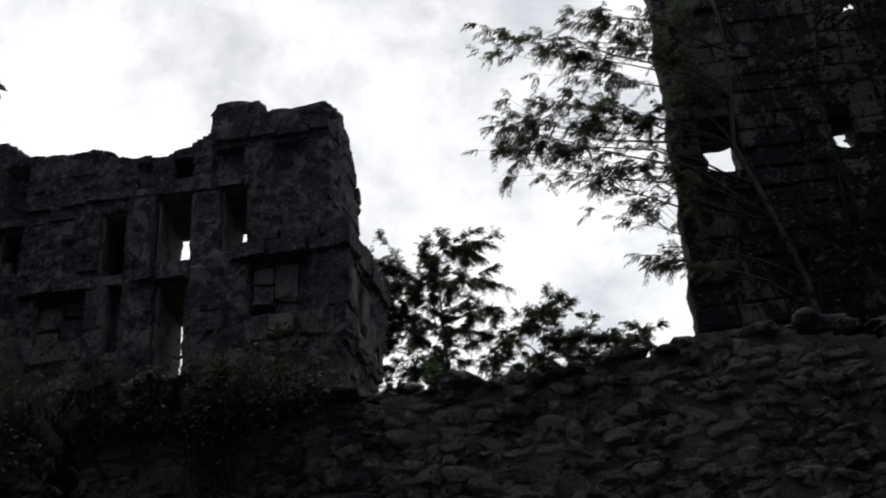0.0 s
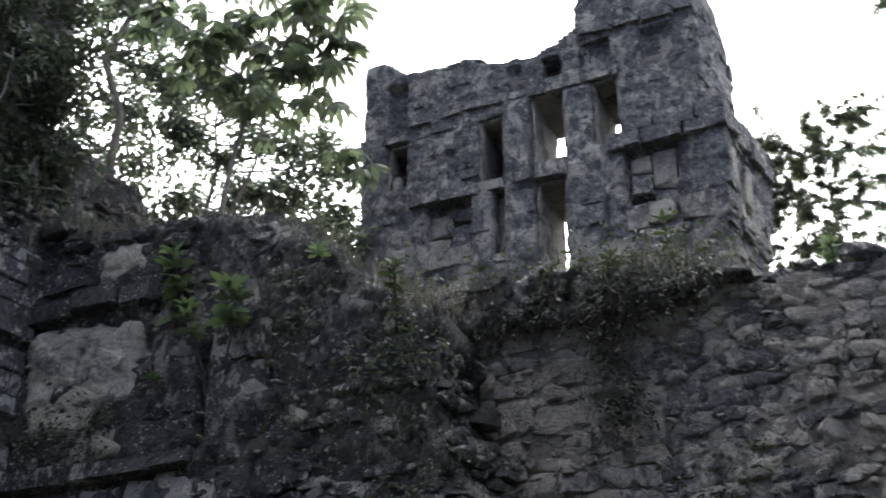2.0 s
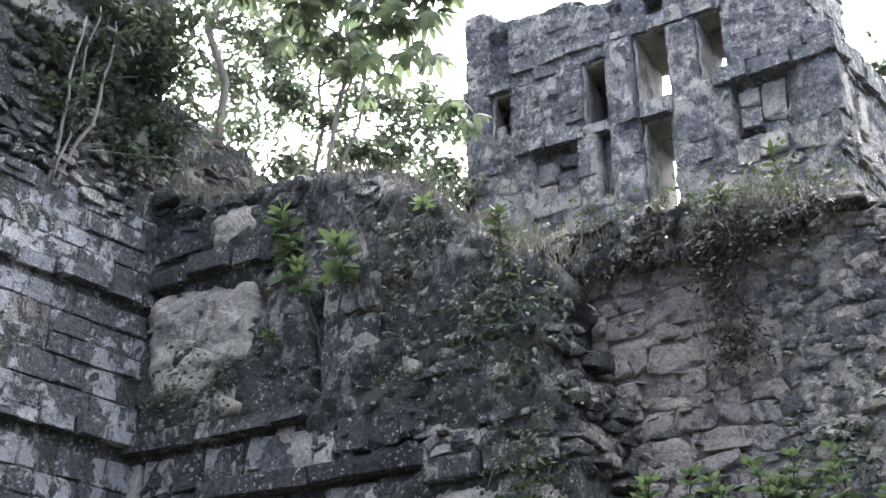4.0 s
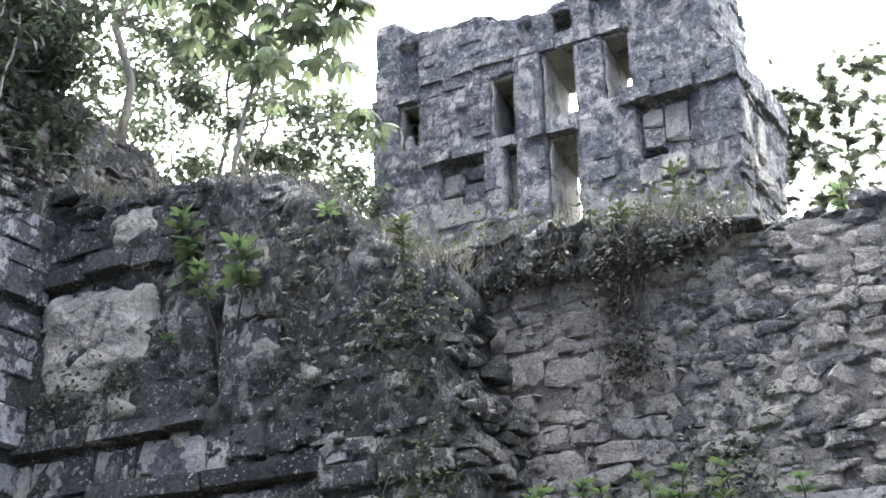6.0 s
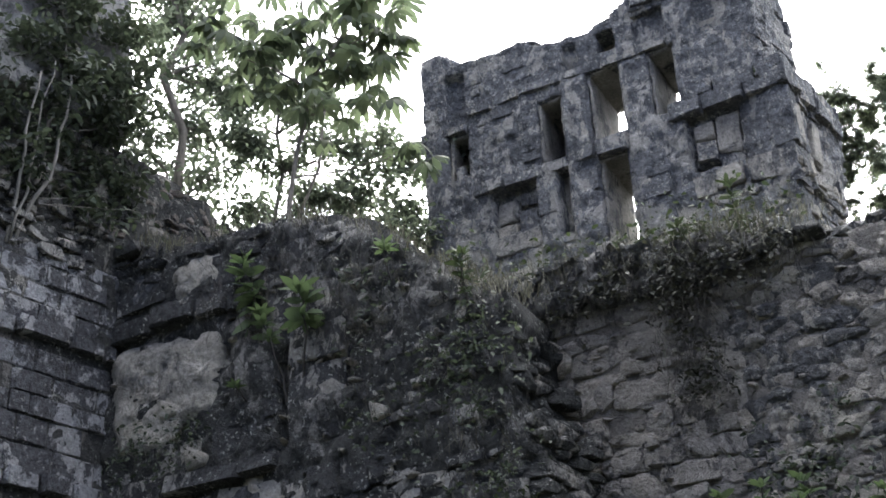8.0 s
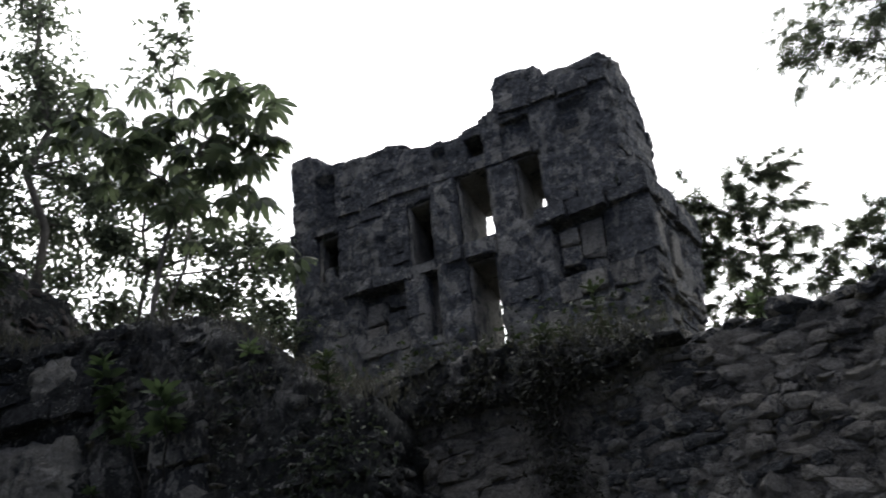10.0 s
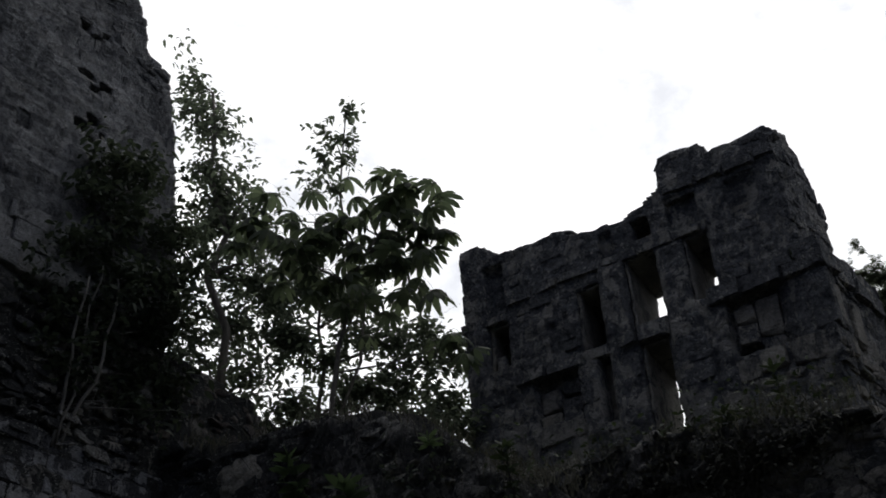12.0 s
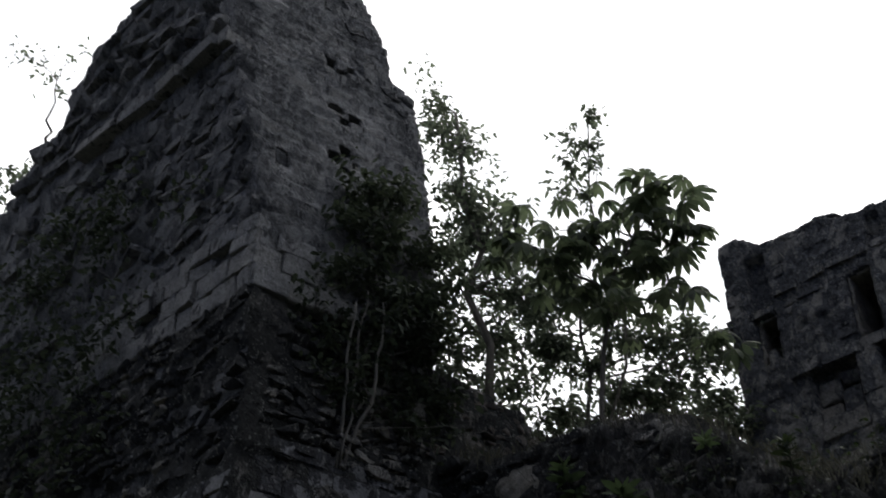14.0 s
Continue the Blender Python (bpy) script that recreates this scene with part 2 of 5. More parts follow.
def core_mesh(poly, thick, holes=(), cell=0.12, rough=0.05, lean=None, seed=0.0, ragged=0.0, zones=(), feather=0.0):
    """A rough solid wall: cells inside the outline, with uneven faces, edges and thickness. zones: (x0, z0, x1, z1, out), set back or proud of the face. feather: how far the rim sinks."""
    x0, x1 = min(p[0] for p in poly), max(p[0] for p in poly)
    z0, z1 = min(p[1] for p in poly), max(p[1] for p in poly)
    nx, nz = int((x1 - x0) / cell) + 2, int((z1 - z0) / cell) + 2
    inside = set()
    for j in range(nz):
        zc = z0 + (j + 0.5) * cell
        if not ragged:
            for a, b in spans(poly, zc, holes):
                inside.update((i, j) for i in range(nx) if a <= x0 + (i + 0.5) * cell <= b)
            continue
        for i in range(nx):
            xc = x0 + (i + 0.5) * cell
            v = Vector((xc * 4.0 + seed, zc * 4.0, seed))
            dx, dz = ragged * (noise.noise(v) + 0.5 * noise.noise(v * 2.7)), ragged * (noise.noise(v + Vector((7, 3, 5))) + 0.5 * noise.noise(v * 2.7 + Vector((1, 8, 2))))
            if any(a <= xc + dx <= b for a, b in spans(poly, zc + dz, holes)):
                inside.add((i, j))
    verts, faces, index = [], [], {}

    def corner(i, j, back):
        if (i, j, back) not in index:
            x, z = x0 + i * cell, z0 + j * cell
            v = Vector((x * 1.3 + seed, z * 1.3, seed * 2.0))
            jx, jz = noise.noise(v * 4.1) * cell * 0.5, noise.noise(v * 4.1 + Vector((9, 4, 2))) * cell * 0.5
            y = (thick + 0.12 * noise.noise(v * 2)) if back else rough * (noise.noise(v * 1.1) + 1.1 * noise.noise(v * 3.3) + 0.8 * noise.noise(v * 7.0))
            if lean:
                y += lean(z)
            if not back:
                if feather:
                    full = sum((i + p, j + q) in inside for p in range(-3, 3) for q in range(-3, 3)) / 36
                    y += feather * (1.0 - full)
                for a, b, c, d, out in zones:
                    if a < x < c and b < z < d:
                        y -= out
            index[i, j, back] = len(verts)
            verts.append((x + jx, y, z + jz))
        return index[i, j, back]

    for i, j in inside:
        faces.append([corner(a, b, 0) for a, b in ((i, j), (i + 1, j), (i + 1, j + 1), (i, j + 1))])
        faces.append([corner(a, b, 1) for a, b in ((i, j + 1), (i + 1, j + 1), (i + 1, j), (i, j))])
        for (di, dj), (p, q) in (((-1, 0), ((i, j + 1), (i, j))), ((1, 0), ((i + 1, j), (i + 1, j + 1))), ((0, -1), ((i, j), (i + 1, j))), ((0, 1), ((i + 1, j + 1), (i, j + 1)))):
            if (i + di, j + dj) not in inside:
                faces.append([corner(*q, 0), corner(*p, 0), corner(*p, 1), corner(*q, 1)])
    bm = bmesh.new()
    vs = [bm.verts.new(v) for v in verts]
    for f in faces:
        bm.faces.new([vs[k] for k in f])
    bmesh.ops.recalc_face_normals(bm, faces=bm.faces)
    return bm


def block_shape(seed, wear):
    """A worn squared stone about one unit in size, open at the back, front towards -y."""
    rnd = random.Random(seed)
    bm = bmesh.new()
    steps = (-0.5, -0.43 - 0.02 * rnd.random(), 0.43 + 0.02 * rnd.random(), 0.5)
    g = {}
    slant, tip = rnd.uniform(-0.08, 0.08), rnd.uniform(-0.08, 0.08)
    for layer, y in enumerate((-0.5, 0.5)):
        for i in range(4):
            for j in range(4):
                if layer and 0 < i < 3 and 0 < j < 3:
                    continue
                ex, ez = i in (0, 3), j in (0, 3)
                x, z = steps[i], steps[j]
                yy = y
                if not layer:
                    yy += (0.10 if ex or ez else 0.0) * wear + (rnd.uniform(0.0, 0.3) * wear if ex and ez else 0.0) + rnd.uniform(-0.05, 0.05) * wear
                    yy += slant * x + tip * z
                    cut = rnd.uniform(0.0, 0.08) * wear if ex and ez else 0.0
                    x -= cut * (1 if x > 0 else -1)
                    z -= cut * (1 if z > 0 else -1)
                g[layer, i, j] = bm.verts.new((x + rnd.uniform(-0.02, 0.02) * wear, yy, z + rnd.uniform(-0.035, 0.035) * wear))
    for i in range(3):
        for j in range(3):
            bm.faces.new([g[0, i, j], g[0, i + 1, j], g[0, i + 1, j + 1], g[0, i, j + 1]])
    rim = [(i, 0) for i in range(3)] + [(3, j) for j in range(3)] + [(i, 3) for i in range(3, 0, -1)] + [(0, j) for j in range(3, 0, -1)]
    for a, b in zip(rim, rim[1:] + rim[:1]):
        bm.faces.new([g[(0, *b)], g[(0, *a)], g[(1, *a)], g[(1, *b)]])
    return bm


def rubble_shape(seed, square=0.75, corners=22):
    """An angular uncut stone about one unit in size: the hull of scattered corners."""
    rnd = random.Random(seed)
    bm = bmesh.new()
    for k in range(corners):
        p = Vector((rnd.uniform(-1, 1), rnd.uniform(-1, 1), rnd.uniform(-1, 1)))
        q = max(abs(p.x), abs(p.y), abs(p.z), 0.01)
        p = p.lerp(p / q, square) * 0.5
        p.z *= 1.0 - 0.35 * abs(p.x) * rnd.random()
        bm.verts.new((p.x * 1.04, p.y, p.z))
    bmesh.ops.convex_hull(bm, input=bm.verts)
    bmesh.ops.delete(bm, geom=[v for v in bm.verts if not v.link_faces], context="VERTS")
    bmesh.ops.delete(bm, geom=[f for f in bm.faces if f.normal.y > 0.75], context="FACES")
    return bm


def field_stone(seed):
    """A rounded, eroded field stone about one unit in size, open at the back."""
    rnd = random.Random(seed)
    bm = bmesh.new()
    bmesh.ops.create_icosphere(bm, subdivisions=2, radius=0.5)
    o = Vector((rnd.uniform(-50, 50), rnd.uniform(-50, 50), rnd.uniform(-50, 50)))
    for v in bm.verts:
        p = v.co
        q = max(abs(p.x), abs(p.y), abs(p.z))
        p = p.lerp(p * (0.5 / q), 0.7)
        f = 1.0 + 0.5 * noise.noise(p * 2.6 + o) + 0.4 * noise.noise(p * 6.5 + o)
        v.co = Vector((p.x * f, p.y * (0.85 + 0.15 * f), p.z * f * (1.0 - 0.5 * p.x * math.sin(o.x))))
    bmesh.ops.delete(bm, geom=[f for f in bm.faces if f.calc_center_median().y > 0.12], context="FACES")
    return bm


def shared(shapes, name, material, smooth=False):
    out = []
    for bm in shapes:
        me = bpy.data.meshes.new(name)
        bm.to_mesh(me)
        bm.free()
        if smooth:
            me.polygons.foreach_set("use_smooth", [True] * len(me.polygons))
        me.materials.append(material)
        out.append(me)
    return out


def courses(poly, holes, rows, widths, rnd, gap=0.014):
    """Rows of squared stones inside an outline: (x, z, width, height)."""
    z0, z1 = min(p[1] for p in poly), max(p[1] for p in poly)
    z, out = z0, []
    while z < z1:
        h = rnd.uniform(*rows)
        top = spans(poly, min(z + h * 0.95, z1 - 0.001))
        for a, b in [(max(a, c), min(b, d)) for a, b in spans(poly, z + h / 2, holes, h / 2) for c, d in top if min(b, d) - max(a, c) > 0.1]:
            x = a
            while x < b - 0.1:
                wd = min(rnd.uniform(*widths), b - x)
                if b - x - wd < widths[0] * 0.5:
                    wd = b - x
                k = 1.0
                out.append((x + wd / 2, z + h / 2, wd - gap * rnd.uniform(0.5, 1.6), h * k - gap * rnd.uniform(0.5, 1.6)))
                x += wd
        z += h
    return out


def lay(parent, meshes, pieces, rnd, name, proud=(0.02, 0.09), deep=0.3, tilt=1.2, lean=None, limit=300, missing=0.0, material=None):
    """Lays each stone as an object of its own; those past the limit are joined into one part."""
    rest = []
    for n, (x, z, wd, h) in enumerate(pieces):
        if rnd.random() < missing:
            continue
        out = rnd.uniform(*proud)
        y = (deep - out) / 2 - out / 2 + (lean(z) if lean else 0.0)
        m = Matrix.LocRotScale((x, y, z), Euler([radians(rnd.gauss(0, tilt)), radians(rnd.gauss(0, tilt)), radians(rnd.gauss(0, tilt))]), (wd, deep, h))
        me = rnd.choice(meshes)
        if n < limit:
            ob = new(name, me)
            ob.parent = parent
            ob.matrix_basis = m
        else:
            rest.append((me, m))
    if rest:
        vs, fs = [], []
        for me, m in rest:
            k = len(vs)
            vs += [m @ v.co for v in me.vertices]
            fs += [[k + i for i in p.vertices] for p in me.polygons]
        me = bpy.data.meshes.new("rubble_facing")
        me.from_pydata(vs, [], fs)
        me.polygons.foreach_set("use_smooth", [rest[0][0].polygons[0].use_smooth] * len(fs))
        me.materials.append(rest[0][0].materials[0])
        ob = new("rubble_facing", me)
        ob.parent = parent
        tagged(ob, kind="stuff")


def tube(bm, pts, r0, r1, sides=6):
    """A tapered limb along points."""
    rings = []
    for k, p in enumerate(pts):
        p = Vector(p)
        d = (Vector(pts[min(k + 1, len(pts) - 1)]) - Vector(pts[max(k - 1, 0)])).normalized()
        a = d.orthogonal().normalized()
        b = d.cross(a)
        r = r0 + (r1 - r0) * k / (len(pts) - 1)
        rings.append([bm.verts.new(p + (a * math.cos(t) + b * math.sin(t)) * r) for t in [2 * math.pi * s / sides for s in range(sides)]])
    for q, s in zip(rings, rings[1:]):
        for i in range(sides):
            bm.faces.new([q[i], q[(i + 1) % sides], s[(i + 1) % sides], s[i]])
    bm.faces.new(rings[-1])
    bm.faces.new(rings[0][::-1])


def bent(a, b, rnd, bow=0.12, n=6):
    """Points of a limb from a to b with a natural bend."""
    a, b = Vector(a), Vector(b)
    size = (b - a).length
    side = Vector((rnd.uniform(-1, 1), rnd.uniform(-1, 1), rnd.uniform(-0.2, 0.6))) * size * bow
    return [a.lerp(b, k / n) + side * math.sin(math.pi * k / n) + Vector((rnd.gauss(0, 1), rnd.gauss(0, 1), rnd.gauss(0, 1))) * size * 0.012 * (0 < k < n) for k in range(n + 1)]


def leaf(bm, p, d, size, width, rnd, droop=0.25):
    """One leaf of six faces: a pointed oval, folded along its rib and drooping."""
    d = Vector(d).normalized()
    side = d.cross(Vector((0, 0, 1)))
    side = side.normalized() if side.length > 0.05 else Vector((1, 0, 0))
    turn = Matrix.Rotation(rnd.gauss(0, 0.7), 3, d)
    side = turn @ side
    up = side.cross(d)
    p = Vector(p)
    mid = [p, p + d * size * 0.45 + up * size * 0.04, p + d * size - Vector((0, 0, 1)) * size * droop]
    lft = [p + d * size * 0.3 + side * size * width + up * size * 0.07, p + d * size * 0.72 + side * size * width * 0.75 + up * size * 0.02 - Vector((0, 0, 1)) * size * droop * 0.4]
    rgt = [p + d * size * 0.3 - side * size * width + up * size * 0.07, p + d * size * 0.72 - side * size * width * 0.75 + up * size * 0.02 - Vector((0, 0, 1)) * size * droop * 0.4]
    v = [bm.verts.new(c) for c in mid + lft + rgt]
    bm.faces.new([v[0], v[1], v[3]])
    bm.faces.new([v[1], v[4], v[3]])
    bm.faces.new([v[1], v[2], v[4]])
    bm.faces.new([v[0], v[5], v[1]])
    bm.faces.new([v[1], v[5], v[6]])
    bm.faces.new([v[1], v[6], v[2]])


def lobed_leaf(bm, p, facing, size, rnd, lobes=9):
    """A large leaf of finger-like lobes round its stalk."""
    f = Vector(facing).normalized()
    a = f.orthogonal().normalized()
    b = f.cross(a)
    start = rnd.uniform(0, 6.3)
    for k in range(lobes):
        t = start + 2 * math.pi * k / (lobes + 0.8)
        d = a * math.cos(t) + b * math.sin(t) - f * 0.12
        s = size * rnd.uniform(0.8, 1.05)
        side = f.cross(d).normalized()
        vs = []
        for q, wd in ((0.03, 0.03), (0.35, 0.125), (0.68, 0.21), (0.9, 0.155)):
            drop = Vector((0, 0, -1)) * s * 0.75 * q * q
            for sg in (-1, 1):
                vs.append(bm.verts.new(Vector(p) + d * s * q + side * s * wd * sg + drop + f * s * 0.03 * (1 if wd > 0.05 else 0)))
        tip = bm.verts.new(Vector(p) + d * s + Vector((0, 0, -1)) * s * 0.82)
        for r in range(3):
            bm.faces.new([vs[2 * r], vs[2 * r + 1], vs[2 * r + 3], vs[2 * r + 2]])
        bm.faces.new([vs[6], vs[7], tip])


def spray(bm, p, d, size, rnd, pairs=9):
    """A feathery drooping spray: narrow leaflets in pairs along a thin rib."""
    p, d = Vector(p), Vector(d).normalized()
    side = d.cross(Vector((0, 0, 1)))
    side = side.normalized() if side.length > 0.05 else Vector((0, 1, 0))
    for k in range(pairs):
        q = (k + 1) / pairs
        at = p + d * size * q - Vector((0, 0, 1)) * size * 0.35 * q * q
        for sg in (-1, 1):
            leaf(bm, at, side * sg + d * 0.8 + Vector((0, 0, -0.55 + rnd.gauss(0, 0.25))), size * 0.36 * (1.1 - 0.5 * q) * rnd.uniform(0.8, 1.2), 0.115, rnd, 0.3)
    tube(bm, [p, p + d * size * 0.5 - Vector((0, 0, 1)) * size * 0.09, p + d * size - Vector((0, 0, 1)) * size * 0.35], size * 0.012, size * 0.006, 3)


def leaf_meshes(kind, material, count=5):
    """A few leaf shapes to share: stalk at the origin, length along x, face up along z."""
    out = []
    for k in range(count):
        r = random.Random(200 + k)
        bm = bmesh.new()
        if kind == "lobed":
            lobed_leaf(bm, (0, 0, 0), (0, 0, 1), 1.0, r)
        else:
            leaf(bm, (0, 0, 0), (1, 0, 0.001), 1.0, 0.19, r, 0.16)
        me = bpy.data.meshes.new("leaf")
        bm.to_mesh(me)
        bm.free()
        me.materials.append(material)
        out.append(me)
    return out


def hang_leaf(mesh, parent, p, d, up, size):
    """One leaf as an object of its own."""
    x = Vector(d).normalized()
    y = Vector(up).cross(x)
    y = y.normalized() if y.length > 0.05 else Vector((0, 1, 0))
    z = x.cross(y)
    ob = new("leaf", mesh)
    ob.parent = parent
    ob.matrix_basis = Matrix.Translation(p) @ Matrix((x, y, z)).transposed().to_4x4() @ Matrix.Scale(size, 4)
    return ob


def grow_tree(name, label, base, top, clumps, rnd, bark, leaves, thick=0.12, kind="small", size=0.16, count=110, reach=0.7, shape="tree"):
    """A tree: a tapered trunk with limbs to each clump of the crown, and leaves on twigs round the limb ends."""
    t = thing(name, Matrix.Translation(base), label, shape)
    o = Vector(base)
    wood, boughs, twigs, crown = bmesh.new(), [], bmesh.new(), bmesh.new()
    lobed, hung = (leaf_meshes("lobed", leaves) if kind == "lobed" else []), []
    trunk = bent((0, 0, -0.15), Vector(top) - o, rnd, 0.05, 10)
    tube(wood, trunk, thick, thick * 0.3, 8)
    for c in clumps:
        c = Vector(c) - o
        low = [q for q in trunk if q.z < c.z - 0.25 * (c - q).length]
        src = min(low or trunk[:1], key=lambda q: (q - c).length)
        limb = bent(src, c, rnd, 0.12, 6)
        limbs = bmesh.new()
        boughs.append(limbs)
        tube(limbs, limb, thick * 0.32, thick * 0.06, 5)
        for k in range(9 if kind == "lobed" else 7):
            s = limb[rnd.randint(3, 6)]
            e = c + Vector((rnd.gauss(0, 1), rnd.gauss(0, 1), rnd.gauss(0, 0.8))) * reach * 0.62
            twig = bent(s, e, rnd, 0.1, 4)
            tube(twigs, twig, thick * 0.07, thick * 0.025, 3)
            if kind == "small":
                for q in range(count // 7):
                    p = twig[rnd.randint(1, 4)] + Vector((rnd.gauss(0, 1), rnd.gauss(0, 1), rnd.gauss(0, 1))) * reach * 0.2
                    leaf(crown, p, (rnd.uniform(-1, 1), rnd.uniform(-1, 1), rnd.uniform(-0.7, 0.5)), size * rnd.uniform(0.6, 1.25), 0.24, rnd)
            elif kind == "feather":
                for q in range(count // 7):
                    p = twig[rnd.randint(1, 4)]
                    g = (e - s).normalized() + Vector((rnd.gauss(0, 0.6), rnd.gauss(0, 0.6), rnd.gauss(-0.1, 0.35)))
                    spray(crown, p, g, size * rnd.uniform(0.7, 1.2), rnd, 9)
            elif kind == "lobed" and k < count:
                tube(twigs, [e, e + Vector((0, 0, 0.1))], 0.008, 0.006, 3)
                a = rnd.uniform(0, 6.3)
                hung.append((e + Vector((0, 0, 0.1)), (math.cos(a), math.sin(a), rnd.gauss(0, 0.3)), (rnd.gauss(0, 0.35), rnd.gauss(-0.25, 0.35), 1), size * rnd.uniform(0.75, 1.15)))
    stem = part("trunk", wood, bark, t, "", "", True)
    for bough in boughs:
        part("limb", bough, bark, stem, "", "", True)
    part("twig", twigs, bark, stem, "", "stuff", True)
    if kind == "lobed":
        crown.free()
    else:
        part("crown", crown, leaves, t)
    for p, d, up, sz in hung:
        hang_leaf(rnd.choice(lobed), stem, p, d, up, sz)
    return t


# ---- ground and platform ----
UX, UY = 0.8862, -0.4633
FRONT = wall_base(-4.536, 15.842, UX, UY)
REAR = wall_base(-3.934, 16.994, UX, UY)
COMB = wall_base(3.533, 18.773, UX, UY)
SIDE = wall_base(-4.536, 15.842, 0.6293, 0.7771)
LEFT = wall_base(-6.676, 13.200, UX, UY)
RIGHT = wall_base(-2.914, 18.944, UX, UY)

bm = bmesh.new()
rings = []
for r in (0.0, 6, 12, 20, 32, 60, 140, 500, 3000):
    rings.append([bm.verts.new((r * math.cos(a), r * math.sin(a), 0.12 * noise.noise(Vector((r * math.cos(a), r * math.sin(a), 0)) * 0.2) * (r < 100) - 0.1)) for a in [2 * math.pi * k / 36 for k in range(36)]] if r else [bm.verts.new((0, 0, -0.1))])
for k in range(36):
    bm.faces.new([rings[0][0], rings[1][k], rings[1][(k + 1) % 36]])
    for a, b in zip(rings[1:], rings[2:]):
        bm.faces.new([a[k], b[k], b[(k + 1) % 36], a[(k + 1) % 36]])
tagged(part("ground", bm, M_GROUND, None, "", "", True), "trodden grassy court ground", "ground", "", "structure")


def mound_mesh(x0, x1, y0, y1, height, step=0.3, floor_z=0.0):
    """A closed heap of earth on a rectangle, its height given by a function."""
    bm = bmesh.new()
    nx, ny = int((x1 - x0) / step) + 1, int((y1 - y0) / step) + 1
    top = [[bm.verts.new((x0 + i * step, y0 + j * step, height(x0 + i * step, y0 + j * step))) for j in range(ny)] for i in range(nx)]
    for i in range(nx - 1):
        for j in range(ny - 1):
            bm.faces.new([top[i][j], top[i + 1][j], top[i + 1][j + 1], top[i][j + 1]])
    rim = [top[i][0] for i in range(nx)] + [top[-1][j] for j in range(1, ny)] + [top[i][-1] for i in range(nx - 2, -1, -1)] + [top[0][j] for j in range(ny - 2, 0, -1)]
    low = [bm.verts.new((v.co.x, v.co.y, floor_z)) for v in rim]
    for k in range(len(rim)):
        bm.faces.new([rim[k], low[k], low[(k + 1) % len(rim)], rim[(k + 1) % len(rim)]])
    bm.faces.new(low[::-1])
    bmesh.ops.recalc_face_normals(bm, faces=bm.faces)
    return bm


def bumps(x, y, s=1.0):
    return noise.noise(Vector((x * 0.8, y * 0.8, 3))) * s + 0.5 * noise.noise(Vector((x * 2.3, y * 2.3, 7))) * s


terrace = thing("upper_terrace", FRONT, "overgrown earth terrace behind the broken facades", "terrace", "", "structure")
part("fill", mound_mesh(-1.0, 21.0, 1.9, 18.0, lambda x, y: 8.35 + 0.2 * bumps(x, y), 0.5), M_EARTH, terrace, "", "", True)


def crest(x):
    """Height of the facade's broken top."""
    pts = [(-0.4, 10.9), (0.9, 10.35), (2.1, 10.3), (2.8, 10.2), (3.7, 10.0), (4.4, 9.55), (5.0, 8.95), (6.1, 8.2), (7.0, 8.2)]
    for (a, p), (b, q) in zip(pts, pts[1:]):
        if a <= x <= b:
            return p + (q - p) * (x - a) / (b - a)
    return pts[0][1] if x < pts[0][0] else pts[-1][1]


heap = thing("overgrown_mound", FRONT, "dark earth and root mound on the broken facade", "mound", "", "structure")
part("earth", mound_mesh(-0.3, 5.2, 0.15, 4.2, lambda x, y: crest(x) + 0.12 * bumps(x, y) + 0.10 - 0.10 * max(0, y - 1.2) ** 2, 0.16, 5.0), M_CORE, heap, "", "", True)

# ---- stone shapes ----
B_COMB = shared([block_shape(s, 1.35) for s in range(9)], "stone_block", M_COMB)
B_PALE = shared([block_shape(s + 40, 1.4) for s in range(5)], "stone_block", M_COMB_PALE)
B_FRONT = shared([block_shape(s + 60, 1.3) for s in range(9)], "stone_block", M_FRONT)
B_SIDE = shared([block_shape(s + 90, 1.2) for s in range(9)], "stone_block", M_SIDE)
B_TOWER = shared([block_shape(s + 110, 0.7) for s in range(9)], "stone_block", M_TOWER)
S_RUBBLE = shared([rubble_shape(s) for s in range(14)], "rubble_stone", M_RUBBLE)
B_RUBBLE = shared([rubble_shape(s + 140, 0.95, 40) for s in range(16)], "rubble_stone", M_RUBBLE)
F_RUBBLE = shared([field_stone(s + 300) for s in range(14)], "rubble_stone", M_RUBBLE)
F_DARK = shared([field_stone(s + 330) for s in range(12)], "rubble_stone", M_STAINED)
S_DARK = shared([rubble_shape(s + 30) for s in range(10)], "rubble_stone", M_FRONT)
B_PLINTH = shared([block_shape(s + 180, 0.8) for s in range(8)], "plinth_stone", M_PLINTH)
F_COMB = shared([field_stone(s + 360) for s in range(9)], "stone_block", M_COMB)
S_TOWER = shared([rubble_shape(s + 50) for s in range(8)], "rubble_stone", M_TOWER)
S_PALE = shared([rubble_shape(s + 410, 0.85) for s in range(10)], "rubble_stone", M_COMB_PALE)
S_CORE = shared([rubble_shape(s + 430, 0.8) for s in range(8)], "rubble_stone", M_CORE)
S_RED = shared([rubble_shape(s + 70) for s in range(6)], "rubble_stone", M_REDDISH)


